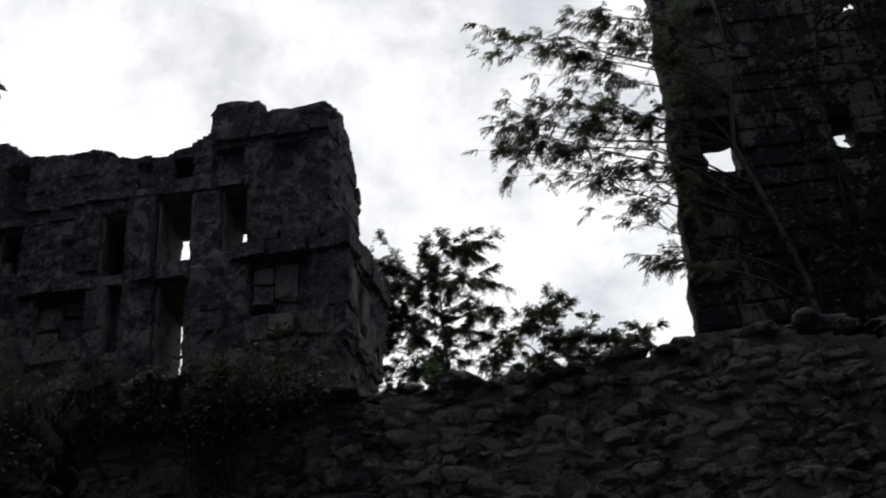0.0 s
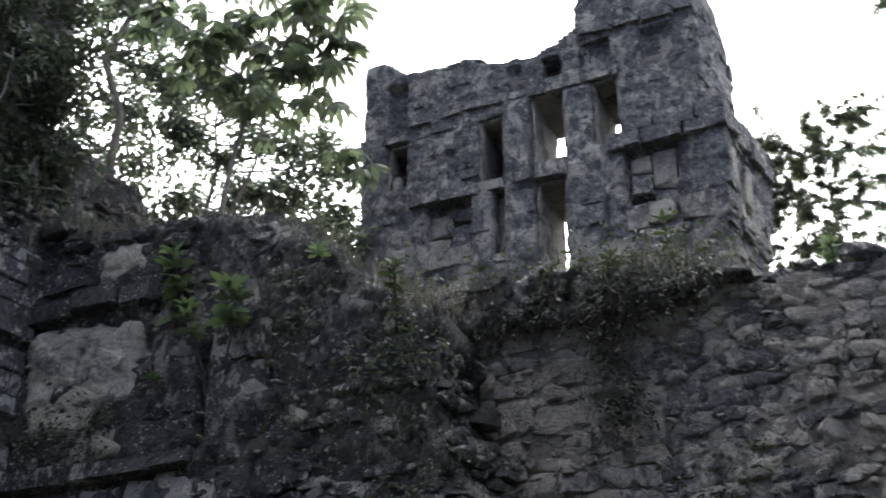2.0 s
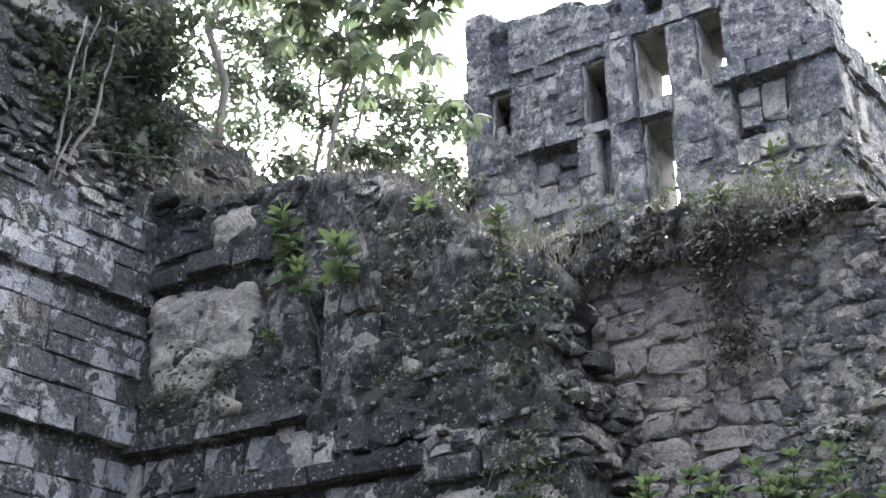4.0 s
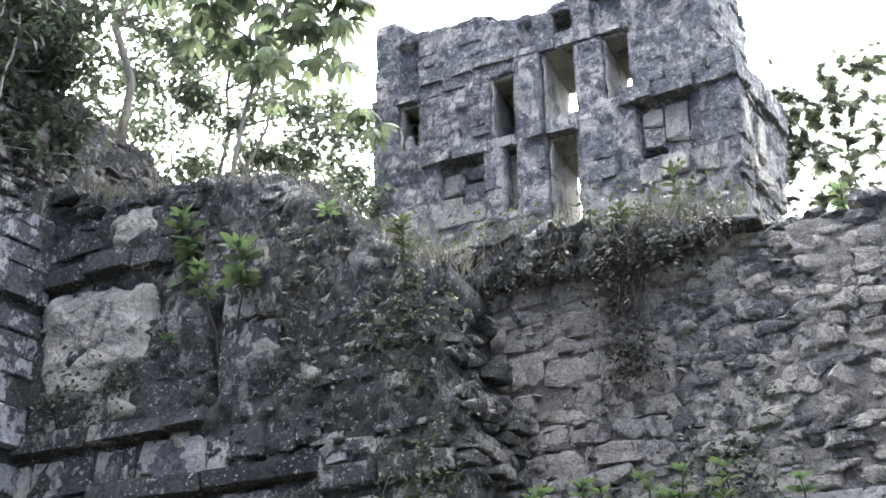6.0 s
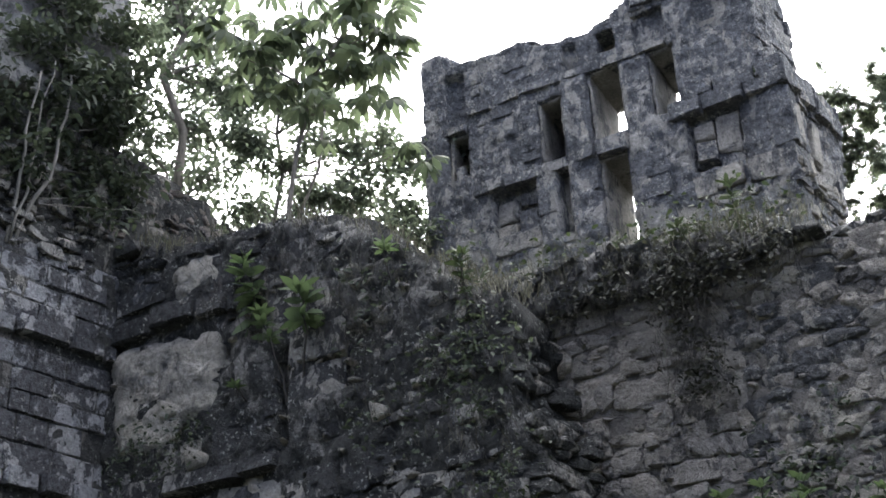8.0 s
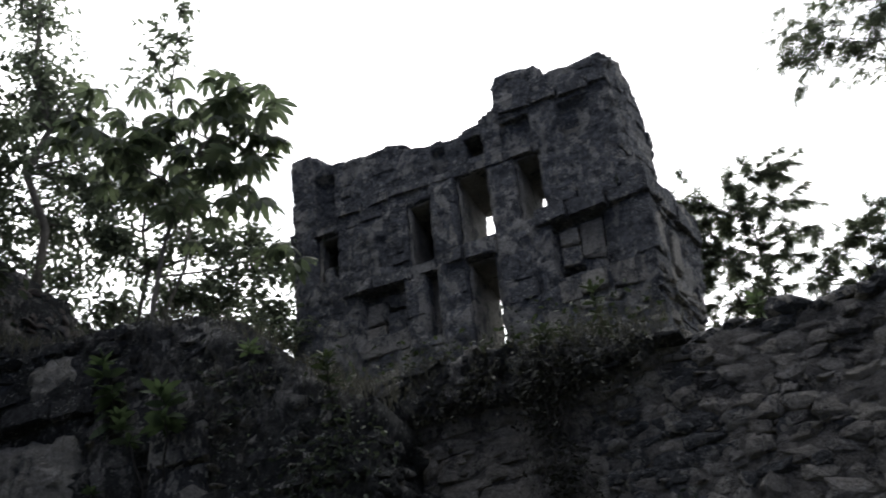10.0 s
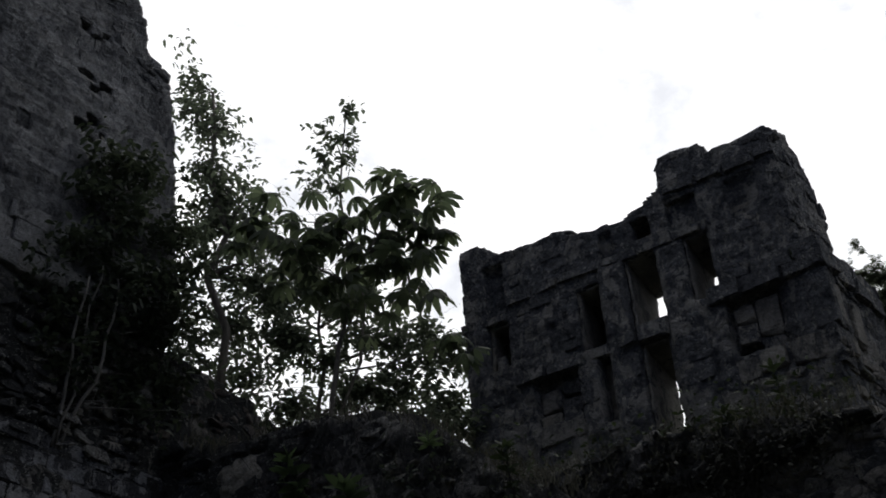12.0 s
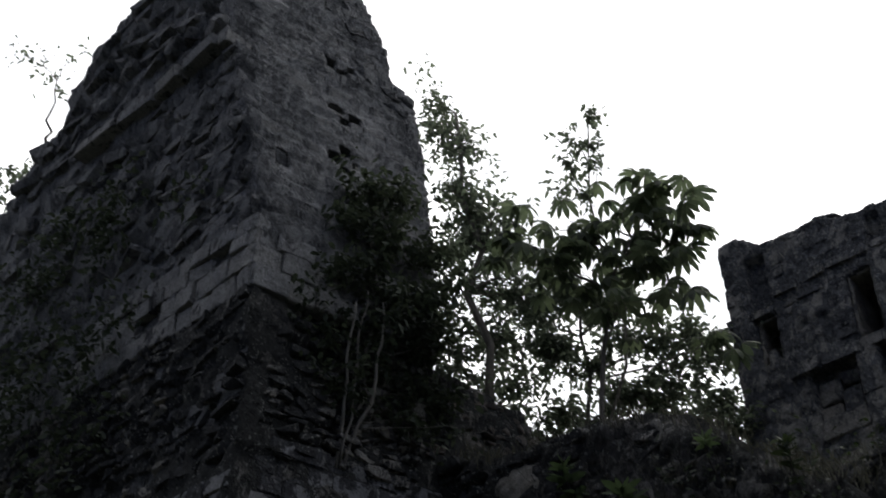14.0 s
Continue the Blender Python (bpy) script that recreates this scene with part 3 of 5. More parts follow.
def ledge(parent, mesh_list, rnd, x0, x1, z0, z1, proud, widths=(0.5, 1.1), lean=None, name="ledge_stone"):
    """A projecting course of stones."""
    x, row = x0, []
    while x < x1 - 0.05:
        wd = min(rnd.uniform(*widths), x1 - x)
        row.append((x + wd / 2, (z0 + z1) / 2 + rnd.gauss(0, 0.02), wd - rnd.uniform(0.01, 0.06), (z1 - z0) * rnd.uniform(0.75, 1.15)))
        x += wd
    lay(parent, mesh_list, row, rnd, name, (proud * 0.7, proud * 1.1), 0.3 + proud, 1.2, lean)


# ---- roof comb: the standing pierced wall ----
rnd = random.Random(5)
comb = thing("roof_comb", COMB, "ruined pierced limestone roof comb, blotched black and grey", "ruin")
comb_line = [(-4.1, 8.3), (2.85, 8.3), (2.86, 12.3), (2.9, 12.9), (2.97, 13.0), (2.97, 14.1), (2.98, 14.6), (2.72, 14.8), (2.66, 15.2), (2.62, 15.6), (2.66, 17.2), (2.6, 17.56),
             (1.5, 17.52), (1.4, 17.78), (0.9, 17.86), (0.42, 17.64), (0.4, 17.12), (0.2, 16.98), (-0.5, 16.72), (-1.5, 16.82), (-1.75, 17.04), (-2.6, 17.02), (-3.2, 17.12), (-3.6, 17.46), (-4.05, 17.48)]
comb_slots = [(-0.59, 14.22, 0.06, 15.82), (0.61, 14.34, 1.15, 15.82), (-0.54, 11.9, 0.05, 13.86)]
comb_niches = [(-1.65, 14.14, -1.12, 15.53, 1.1), (-3.56, 14.35, -3.12, 15.42, 0.8), (-0.28, 16.1, 0.06, 16.6, 0.5), (1.2, 12.94, 1.62, 13.16, 0.4), (2.08, 12.98, 2.54, 13.22, 0.45), (-1.36, 12.5, -1.13, 13.98, 0.32)]
# faces set back (-) or standing proud (+): x0, z0, x1, z1, out
comb_zones = [(-3.6, 15.52, -3.14, 16.85, -0.2), (0.45, 16.02, 1.05, 16.78, -0.16), (1.62, 15.86, 2.2, 16.68, -0.13), (1.18, 12.94, 2.58, 14.08, -0.22), (-2.7, 12.86, -1.78, 13.82, -0.22),
              (-0.98, 15.98, -0.72, 16.6, -0.14), (0.1, 11.2, 0.76, 14.12, 0.07), (0.83, 12.3, 1.14, 13.9, 0.06), (-1.1, 11.2, -0.54, 13.96, 0.07), (-1.78, 12.3, -1.38, 13.88, 0.05), (-4.1, 11.2, -3.6, 17.4, 0.05),
              (0.1, 14.2, 0.58, 15.72, 0.05), (-1.1, 14.2, -0.6, 15.8, 0.05), (2.58, 12.94, 3.0, 14.12, 0.06)]
comb_open = comb_slots + [n[:4] for n in comb_niches]
part("core", core_mesh(comb_line, 1.55, comb_open, 0.055, 0.05, None, 1.0, 0.0, comb_zones), M_COMB, comb, "weathered wall core", "", True)
for x0, z0, x1, z1, deep in comb_niches:
    bm = core_mesh([(x0 - 0.1, z0 - 0.1), (x1 + 0.1, z0 - 0.1), (x1 + 0.1, z1 + 0.1), (x0 - 0.1, z1 + 0.1)], 0.25, (), 0.08, 0.04, lambda z: deep, x0)
    part("niche_back", bm, M_COMB_PALE, comb, "pale plaster back of a niche", "", True)
for x0, z0, x1, z1 in comb_slots + [comb_niches[0][:4], comb_niches[1][:4]]:
    # left side and ceiling of each opening, rough lime plaster
    bm = bmesh.new()
    bmesh.ops.create_grid(bm, x_segments=14, y_segments=18, size=0.5, matrix=Matrix(((0, 0, 1, x0 + 0.035), (1.45, 0, 0, 0.77), (0, z1 - z0 - 0.06, 0, (z0 + z1) / 2), (0, 0, 0, 1))))
    for v in bm.verts:
        v.co.x += 0.025 * noise.noise(v.co * 3.0) + 0.03 * noise.noise(v.co * 9.0)
    bmesh.ops.solidify(bm, geom=bm.faces, thickness=-0.05)
    part("jamb", bm, M_COMB_PALE, comb, "pale plastered side of the slot", "", True)
    bm = bmesh.new()
    bmesh.ops.create_grid(bm, x_segments=6, y_segments=9, size=0.5, matrix=Matrix(((x1 - x0, 0, 0, (x0 + x1) / 2), (0, 1.45, 0, 0.78), (0, 0, 1, z1 - 0.03), (0, 0, 0, 1))))
    for v in bm.verts:
        v.co.z += 0.04 * noise.noise(v.co * 4.0)
    bmesh.ops.solidify(bm, geom=bm.faces, thickness=0.05)
    part("soffit", bm, M_COMB_PALE, comb, "stained plaster ceiling of the slot", "", True)


def zone_stones(x0, z0, x1, z1, out, meshes, rows, widths, missing=0.1, name="stone_block"):
    """Squared stones filling one upright stretch of the comb's face."""
    lay(comb, meshes, courses([(x0, z0), (x1, z0), (x1, z1), (x0, z1)], (), rows, widths, rnd, 0.012), rnd, name, (out - 0.03, out + 0.025), 0.3, 1.0, None, 300, missing)


comb_low = [(x, z - 0.16 if z > 16 else z) for x, z in comb_line[4:]] + [(-4.1, 12.0), (1.1, 12.0), (1.1, 12.95), (2.95, 12.95)]
lay(comb, B_COMB, courses(comb_low, comb_open + [q[:4] for q in comb_zones], (0.2, 0.4), (0.28, 0.72), rnd), rnd, "stone_block", (-0.045, 0.028), 0.3, 1.2, None, 300, 0.16)
for q in comb_zones:
    if q[4] > 0:
        zone_stones(q[0], q[1], q[2], q[3], q[4], B_COMB, (0.28, 0.6), (q[2] - q[0], q[2] - q[0] + 0.1), 0.12, "pier_stone")
# long lintel courses and the dark cornice round the corner
ledge(comb, B_COMB, rnd, 0.86, 3.06, 14.12, 14.42, 0.15, (0.45, 0.8))
ledge(comb, B_COMB, rnd, 1.2, 3.06, 14.42, 14.74, 0.11, (0.5, 0.9))
ledge(comb, B_COMB, rnd, -1.1, 0.1, 13.84, 14.2, 0.13, (0.55, 0.75))
ledge(comb, B_COMB, rnd, -3.05, -1.1, 13.86, 14.1, 0.1, (0.4, 0.8))
ledge(comb, B_COMB, rnd, -3.08, 1.2, 15.76, 15.98, 0.07, (0.4, 0.9))
ledge(comb, B_COMB, rnd, -4.15, -3.1, 15.42, 15.6, 0.08, (0.4, 0.6))
ledge(comb, B_COMB, rnd, 0.45, 2.7, 16.86, 17.12, 0.1, (0.4, 0.9))
# stones standing in the recesses under the cornice
lay(comb, B_PALE, [(1.83, 13.66, 0.42, 0.76), (1.42, 13.78, 0.36, 0.32), (2.34, 13.88, 0.4, 0.26), (1.9, 16.02, 0.5, 0.26)], rnd, "bare_stone", (-0.13, -0.08), 0.3, 2.0)
lay(comb, B_COMB, [(1.42, 13.37, 0.36, 0.4), (2.3, 13.47, 0.4, 0.4)], rnd, "stone_block", (-0.1, -0.06), 0.3, 1.6)
lay(comb, B_PALE, [(2.4, 12.66, 0.66, 0.5), (1.75, 12.7, 0.5, 0.4), (1.3, 12.62, 0.4, 0.44), (1.0, 12.1, 0.5, 0.5)], rnd, "bare_stone", (0.02, 0.07), 0.3, 1.6)
lay(comb, B_PALE, [(-2.43, 13.4, 0.44, 0.42), (-2.0, 13.55, 0.36, 0.26), (-2.46, 12.95, 0.4, 0.3)], rnd, "bare_stone", (-0.13, -0.08), 0.3, 1.6)
lay(comb, B_COMB, [(-2.02, 13.1, 0.4, 0.44)], rnd, "stone_block", (-0.1, -0.06), 0.3, 1.2)
lay(comb, B_COMB, [(-3.34, 14.3, 0.2, 0.75), (-3.2, 14.1, 0.16, 0.6)], rnd, "fallen_stone", (0.0, 0.05), 0.3, 14.0)
lay(comb, B_PALE, courses([(-2.7, 11.3), (-1.75, 11.3), (-1.75, 12.8), (-2.7, 12.8)], (), (0.3, 0.5), (0.4, 0.8), rnd), rnd, "bare_stone", (0.0, 0.05), 0.3, 1.5, None, 80, 0.15)
lay(comb, B_COMB, courses([(-3.6, 11.3), (-2.75, 11.3), (-2.75, 13.6), (-3.6, 14.2)], (), (0.28, 0.45), (0.35, 0.6), rnd), rnd, "stone_block", (-0.02, 0.04), 0.3, 1.5, None, 80, 0.15)
lay(comb, F_COMB, [(-1.75, 17.0, 0.45, 0.2), (-3.8, 17.44, 0.6, 0.26), (0.85, 17.78, 0.9, 0.36), (2.25, 17.49, 1.0, 0.4), (1.65, 17.47, 0.7, 0.3), (0.55, 17.4, 0.45, 0.4), (-0.1, 16.78, 0.7, 0.18), (-0.8, 16.67, 0.8, 0.16), (-2.4, 16.96, 0.9, 0.16), (-3.1, 17.03, 0.7, 0.18),
                   (2.5, 16.6, 0.45, 0.4), (2.52, 15.9, 0.4, 0.4)], rnd, "coping_stone", (-0.02, 0.05), 0.8, 3.0, None, 300, 0.0)
# the eroded foot of the corner
lay(comb, S_PALE, courses([(1.1, 10.6), (2.84, 10.6), (2.84, 12.4), (1.1, 12.4)], (), (0.13, 0.26), (0.16, 0.5), rnd, 0.0), rnd, "rubble_stone", (-0.02, 0.07), 0.3, 7.0, None, 300, 0.1)
lay(comb, S_PALE, courses([(0.7, 10.4), (-1.2, 10.4), (-1.2, 11.4), (0.7, 11.4)], (), (0.2, 0.35), (0.25, 0.6), rnd, 0.0), rnd, "rubble_stone", (0.0, 0.06), 0.3, 5.0, None, 60, 0.2)


def flare(z):
    """The end wall stands out below the cornice."""
    return -0.26 if 12.35 < z < 14.8 else (-0.17 if z < 12.4 else 0.0)


RETURN = wall_base(5.855, 17.559, 0.6293, 0.7771)
comb_end = thing("roof_comb_end", RETURN, "broken end wall of the limestone roof comb", "ruin")
end_line = [(-0.02, 8.3), (1.7, 8.3), (1.8, 12.3), (2.3, 13.4), (2.6, 14.6), (1.75, 15.4), (1.7, 15.9), (1.85, 16.5), (1.5, 17.48), (1.0, 17.95), (0.4, 17.83), (-0.02, 17.58)]
part("core", core_mesh(end_line, 0.8, (), 0.07, 0.07, flare, 3.0, 0.05), M_COMB, comb_end, "eroded wall core", "", True)
lay(comb_end, B_COMB, courses(end_line, (), (0.26, 0.42), (0.3, 0.7), rnd), rnd, "stone_block", (-0.05, 0.05), 0.3, 2.0, flare, 200, 0.15)
ledge(comb_end, B_COMB, rnd, -0.1, 2.4, 14.12, 14.44, 0.14, (0.4, 0.7), flare)
lay(comb_end, B_PALE, [(0.35, 13.5, 0.3, 1.0), (0.95, 13.3, 0.35, 0.8), (0.4, 12.7, 0.4, 0.4)], rnd, "bare_stone", (0.04, 0.08), 0.3, 2.0, flare)
ledge(comb_end, B_COMB, rnd, -0.1, 2.3, 14.44, 14.74, 0.1, (0.4, 0.7), flare)
lay(comb_end, S_PALE, courses([(0.0, 10.6), (1.7, 10.6), (1.75, 12.9), (0.0, 12.8)], (), (0.13, 0.26), (0.18, 0.45), rnd, 0.0), rnd, "rubble_stone", (0.0, 0.1), 0.3, 7.0, flare)

# ---- front facade ----
rnd = random.Random(9)
facade = thing("lower_facade", FRONT, "black-stained limestone facade with pale plaster patches", "ruin wall")
front_line = [(-0.15, 0.0), (6.4, 0.0), (6.42, 5.2), (6.4, 5.7), (6.36, 6.2), (6.3, 6.5), (6.12, 6.8), (6.1, 7.2), (6.08, 8.1), (5.0, 8.85), (4.4, 9.45), (3.7, 9.9), (2.8, 10.1), (2.1, 10.2), (0.9, 10.3), (-0.15, 10.8)]
front_niches = [(3.84, 7.55, 4.3, 8.35), (2.82, 7.0, 2.98, 8.3)]
part("core", core_mesh(front_line, 1.6, (), 0.08, 0.1, None, 4.0, 0.0, [(*q, -0.3) for q in front_niches]), M_CORE, facade, "dark rubble core", "", True)
left_zone = [(0.0, 6.9), (3.8, 6.9), (3.8, 9.6), (2.8, 10.0), (2.0, 10.15), (0.9, 10.2), (0.0, 10.4)]
plaster = (0.02, 7.5, 1.9, 8.86)
lay(facade, B_FRONT, courses(left_zone, front_niches + [plaster], (0.36, 0.62), (0.5, 1.2), rnd, 0.01), rnd, "stone_block", (-0.03, 0.05), 0.35, 1.2, None, 300, 0.15)


def patch(parent, points, out, seed, material, name="plaster_patch", rough=0.05):
    """A ragged slab of surviving plaster."""
    part(name, core_mesh(points, 0.2, (), 0.04, rough, lambda z: -out, seed, 0.11, (), 0.14), material, parent, "pale surviving plaster", "", True)


patch(facade, [(0.04, 8.86), (0.69, 8.9), (1.3, 8.84), (1.84, 8.8), (1.98, 8.4), (1.92, 7.75), (1.6, 7.62), (1.3, 7.5), (0.95, 7.3), (0.46, 7.25), (0.28, 7.5), (0.15, 8.0)], 0.10, 51.0, M_PLASTER, rough=0.05)
patch(facade, [(0.94, 9.98), (1.4, 10.1), (1.78, 10.05), (1.86, 9.67), (1.66, 9.36), (1.14, 9.38)], 0.07, 67.0, M_PLASTER)
patch(facade, [(0.25, 9.5), (0.7, 9.6), (0.8, 9.95), (0.4, 10.1), (0.2, 9.8)], 0.08, 69.0, M_HALF)
B_PLASTER = shared([rubble_shape(s + 170, 0.95) for s in range(5)], "plaster_slab", M_PLASTER)
lay(facade, B_PLASTER, [(0.42, 8.62, 0.7, 0.16), (0.36, 8.42, 0.55, 0.13), (1.0, 8.52, 0.5, 0.24), (1.5, 8.3, 0.5, 0.45), (0.75, 8.1, 0.6, 0.3), (1.62, 7.85, 0.45, 0.3), (0.6, 7.6, 0.5, 0.35), (1.15, 7.85, 0.4, 0.3)], rnd, "plaster_slab", (0.10, 0.14), 0.2, 3.0)
lay(facade, B_PLASTER, [(3.6, 7.36, 0.44, 0.64), (4.32, 7.12, 0.26, 0.3), (1.6, 7.1, 0.36, 0.34)], rnd, "plaster_slab", (0.05, 0.08), 0.2, 3.0)
B_HALF = shared([block_shape(s + 160, 1.7) for s in range(6)], "pale_stone", M_HALF)
# the course of large squared stones between the two ledges, and the one under it
lay(facade, B_HALF, [(0.06, 6.28, 0.3, 0.5), (0.5, 6.28, 0.52, 0.5), (2.4, 6.31, 0.98, 0.5), (3.08, 6.24, 0.34, 0.46), (2.0, 5.42, 0.7, 0.5), (3.5, 5.5, 0.7, 0.5)], rnd, "pale_stone", (0.03, 0.06), 0.3, 1.0)
lay(facade, B_HALF, [(1.47, 6.32, 0.42, 0.44), (5.0, 6.1, 0.34, 0.2), (4.7, 6.02, 0.3, 0.16), (5.3, 6.05, 0.3, 0.2), (5.45, 6.8, 0.34, 0.24), (2.75, 5.45, 0.6, 0.45)], rnd, "pale_stone", (0.03, 0.09), 0.3, 2.5)
lay(facade, B_FRONT, [(1.0, 6.29, 0.42, 0.5), (1.78, 6.3, 0.18, 0.48), (3.5, 6.4, 0.44, 0.46), (3.95, 6.42, 0.4, 0.44), (4.3, 6.5, 0.3, 0.5), (0.35, 5.45, 0.7, 0.5), (1.2, 5.45, 0.8, 0.5)], rnd, "stone_block", (0.02, 0.06), 0.3, 1.2)
patch(facade, [(2.34, 6.64), (2.66, 6.62), (2.7, 6.4), (2.5, 6.3), (2.36, 6.4)], 0.10, 71.0, M_PLASTER)
ledge(facade, B_FRONT, rnd, 0.0, 2.0, 9.04, 9.36, 0.16, (0.5, 1.0))
ledge(facade, B_FRONT, rnd, -0.1, 2.95, 6.66, 6.9, 0.22, (1.2, 2.2))
ledge(facade, B_FRONT, rnd, 0.0, 4.55, 5.78, 6.02, 0.22, (1.1, 2.2))
ledge(facade, B_FRONT, rnd, 4.5, 6.2, 5.6, 5.9, 0.2, (0.5, 0.9))
ledge(facade, B_FRONT, rnd, 0.0, 4.4, 4.95, 5.15, 0.26, (0.6, 1.2))
patch(facade, [(4.6, 4.7), (6.2, 4.7), (6.2, 5.56), (5.2, 5.5), (4.6, 5.5)], 0.08, 63.0, M_PLASTER)
right_zone = [(3.75, 5.9), (6.3, 5.9), (6.25, 6.4), (6.05, 6.8), (6.02, 8.1), (5.0, 8.8), (4.4, 9.4), (3.75, 9.8)]
lay(facade, S_DARK, courses(right_zone, front_niches[:1], (0.15, 0.32), (0.2, 0.6), rnd, 0.0), rnd, "rubble_stone", (-0.02, 0.12), 0.4, 6.0, None, 300, 0.15)
lay(facade, S_DARK, courses([(-0.1, 10.0), (4.2, 9.4), (3.6, 10.0), (2.1, 10.35), (0.9, 10.4), (-0.1, 10.9)], (), (0.15, 0.25), (0.2, 0.6), rnd, 0.0), rnd, "rubble_stone", (0.0, 0.2), 0.45, 8.0, None, 120, 0.25)
lay(facade, F_DARK, [(x, z, rnd.uniform(0.05, 0.2), rnd.uniform(0.03, 0.08)) for x, z in [(rnd.uniform(2.0, 6.0), rnd.uniform(6.0, 9.7)) for k in range(120)] if z < crest(x) - 0.3], rnd, "stone_chip", (0.03, 0.1), 0.3, 12.0)
# broken return of the facade: ragged dark courses, seen edge on


def broken_edge(z):
    return -0.28 * min(1.0, max(0.0, (6.85 - z) / 0.4)) - 0.06 * math.sin(z * 9.0)


facade_end = thing("facade_end", wall_base(*(FRONT @ Vector((6.12, -0.05, 0.0))).xy, 0.6293, 0.7771), "ragged broken end of the black facade", "ruin wall")
lay(facade_end, S_CORE, courses([(0.0, 4.4), (1.25, 4.4), (1.25, 7.8), (0.0, 7.8)], (), (0.1, 0.2), (0.25, 0.55), rnd, -0.02), rnd, "rubble_stone", (-0.08, 0.05), 0.3, 3.0, broken_edge, 200, 0.05)

# ---- side wall and the tower over it ----
rnd = random.Random(13)


def batter(z):
    return 0.3 * max(0.0, z - 13.9)


side = thing("side_wall", SIDE, "grey ashlar side wall with dark joints and ledges", "ruin wall")
side_line = [(-3.4, 0.0), (0.1, 0.0), (0.1, 10.1), (-3.4, 10.1)]
part("core", core_mesh(side_line, 1.0, (), 0.12, 0.03, None, 8.0), M_CORE, side, "dark mortar core", "", True)
side_zone = [(-3.4, 3.6), (0.02, 3.6), (0.02, 10.05), (-3.4, 10.05)]
lay(side, B_SIDE, courses(side_zone, [(-3.5, 6.72, 0.1, 7.0), (-3.5, 8.74, 0.1, 9.02)], (0.24, 0.4), (0.3, 0.72), rnd), rnd, "stone_block", (0.0, 0.05), 0.25, 0.9, None, 300, 0.05)
ledge(side, B_SIDE, rnd, -3.45, 0.0, 6.74, 6.98, 0.14, (0.4, 0.9))
ledge(side, B_SIDE, rnd, -3.45, 0.0, 8.76, 9.0, 0.14, (0.4, 0.9))

tower = thing("temple_tower", SIDE, "tall weathered limestone temple tower with battered upper wall", "temple")
band = [(-3.4, 9.9), (2.3, 9.9), (2.0, 11.7), (1.7, 12.1), (0.6, 12.3), (-0.3, 12.4), (-3.4, 12.45)]
part("rubble_band", core_mesh(band, 2.5, (), 0.16, 0.1, lambda z: 0.05 * (z - 9.9), 12.0), M_CORE, tower, "fallen dark rubble facing", "", True)
lay(tower, S_DARK, courses([(-3.4, 10.0), (-0.4, 10.0), (-0.3, 12.35), (-3.4, 12.4)], (), (0.14, 0.27), (0.2, 0.5), rnd, 0.0), rnd, "rubble_stone", (0.0, 0.1), 0.4, 5.0, lambda z: -0.02, 200, 0.04)
lay(tower, S_RED, courses([(-0.4, 10.6), (2.2, 10.0), (1.95, 11.7), (1.65, 12.0), (0.6, 12.25), (-0.3, 12.3)], (), (0.1, 0.2), (0.15, 0.42), rnd, 0.0), rnd, "rubble_stone", (0.0, 0.08), 0.4, 6.0, lambda z: 0.05 * (z - 9.9), 200, 0.1)
sockets = [(-1.58, 19.92, -1.36, 20.3), (-1.34, 19.68, -1.16, 19.92), (-1.08, 19.98, -0.9, 20.2), (-1.74, 18.2, -1.44, 18.38), (-1.55, 17.82, -1.36, 18.04), (-1.3, 18.02, -1.1, 18.22), (-1.93, 16.4, -1.7, 16.62),
           (-1.64, 16.68, -1.44, 16.94), (-1.46, 16.4, -1.32, 16.58), (-1.74, 16.1, -1.56, 16.24), (-3.02, 15.52, -2.8, 15.9)]
upper = [(-3.42, 12.45), (-0.2, 12.45), (-0.15, 14.0), (0.29, 17.5), (0.5, 20.1), (0.0, 20.6), (0.13, 21.9), (-0.2, 24.0), (-3.2, 24.0)]
part("upper_wall", core_mesh(upper, 1.2, [(x0 - 0.03, z0 - 0.03, x1 + 0.03, z1 + 0.03) for x0, z0, x1, z1 in sockets], 0.07, 0.035, batter, 15.0), M_TOWER, tower, "battered grey upper wall", "", True)
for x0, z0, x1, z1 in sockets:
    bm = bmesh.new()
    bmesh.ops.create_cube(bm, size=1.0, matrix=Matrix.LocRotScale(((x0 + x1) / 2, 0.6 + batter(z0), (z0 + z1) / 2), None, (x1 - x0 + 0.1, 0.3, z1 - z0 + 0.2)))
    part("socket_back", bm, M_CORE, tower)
facing = [p for p in courses([(-3.42, 13.95)] + [(-0.15, 14.0)] + upper[3:], (), (0.26, 0.4), (0.35, 0.85), rnd, 0.015)
          if not any(abs(p[0] - (x0 + x1) / 2) < (p[2] + x1 - x0) / 2 - 0.03 and abs(p[1] - (z0 + z1) / 2) < (p[3] + z1 - z0) / 2 - 0.03 for x0, z0, x1, z1 in sockets)]
lay(tower, B_TOWER, facing, rnd, "stone_block", (-0.01, 0.035), 0.25, 0.7, batter, 300, 0.12)
lay(tower, B_PLINTH, courses([(-3.5, 12.45), (-0.2, 12.45), (-0.2, 13.75), (-3.5, 13.75)], (), (0.26, 0.46), (0.3, 0.7), rnd), rnd, "plinth_stone", (0.07, 0.14), 0.35, 1.6, None, 300, 0.06)
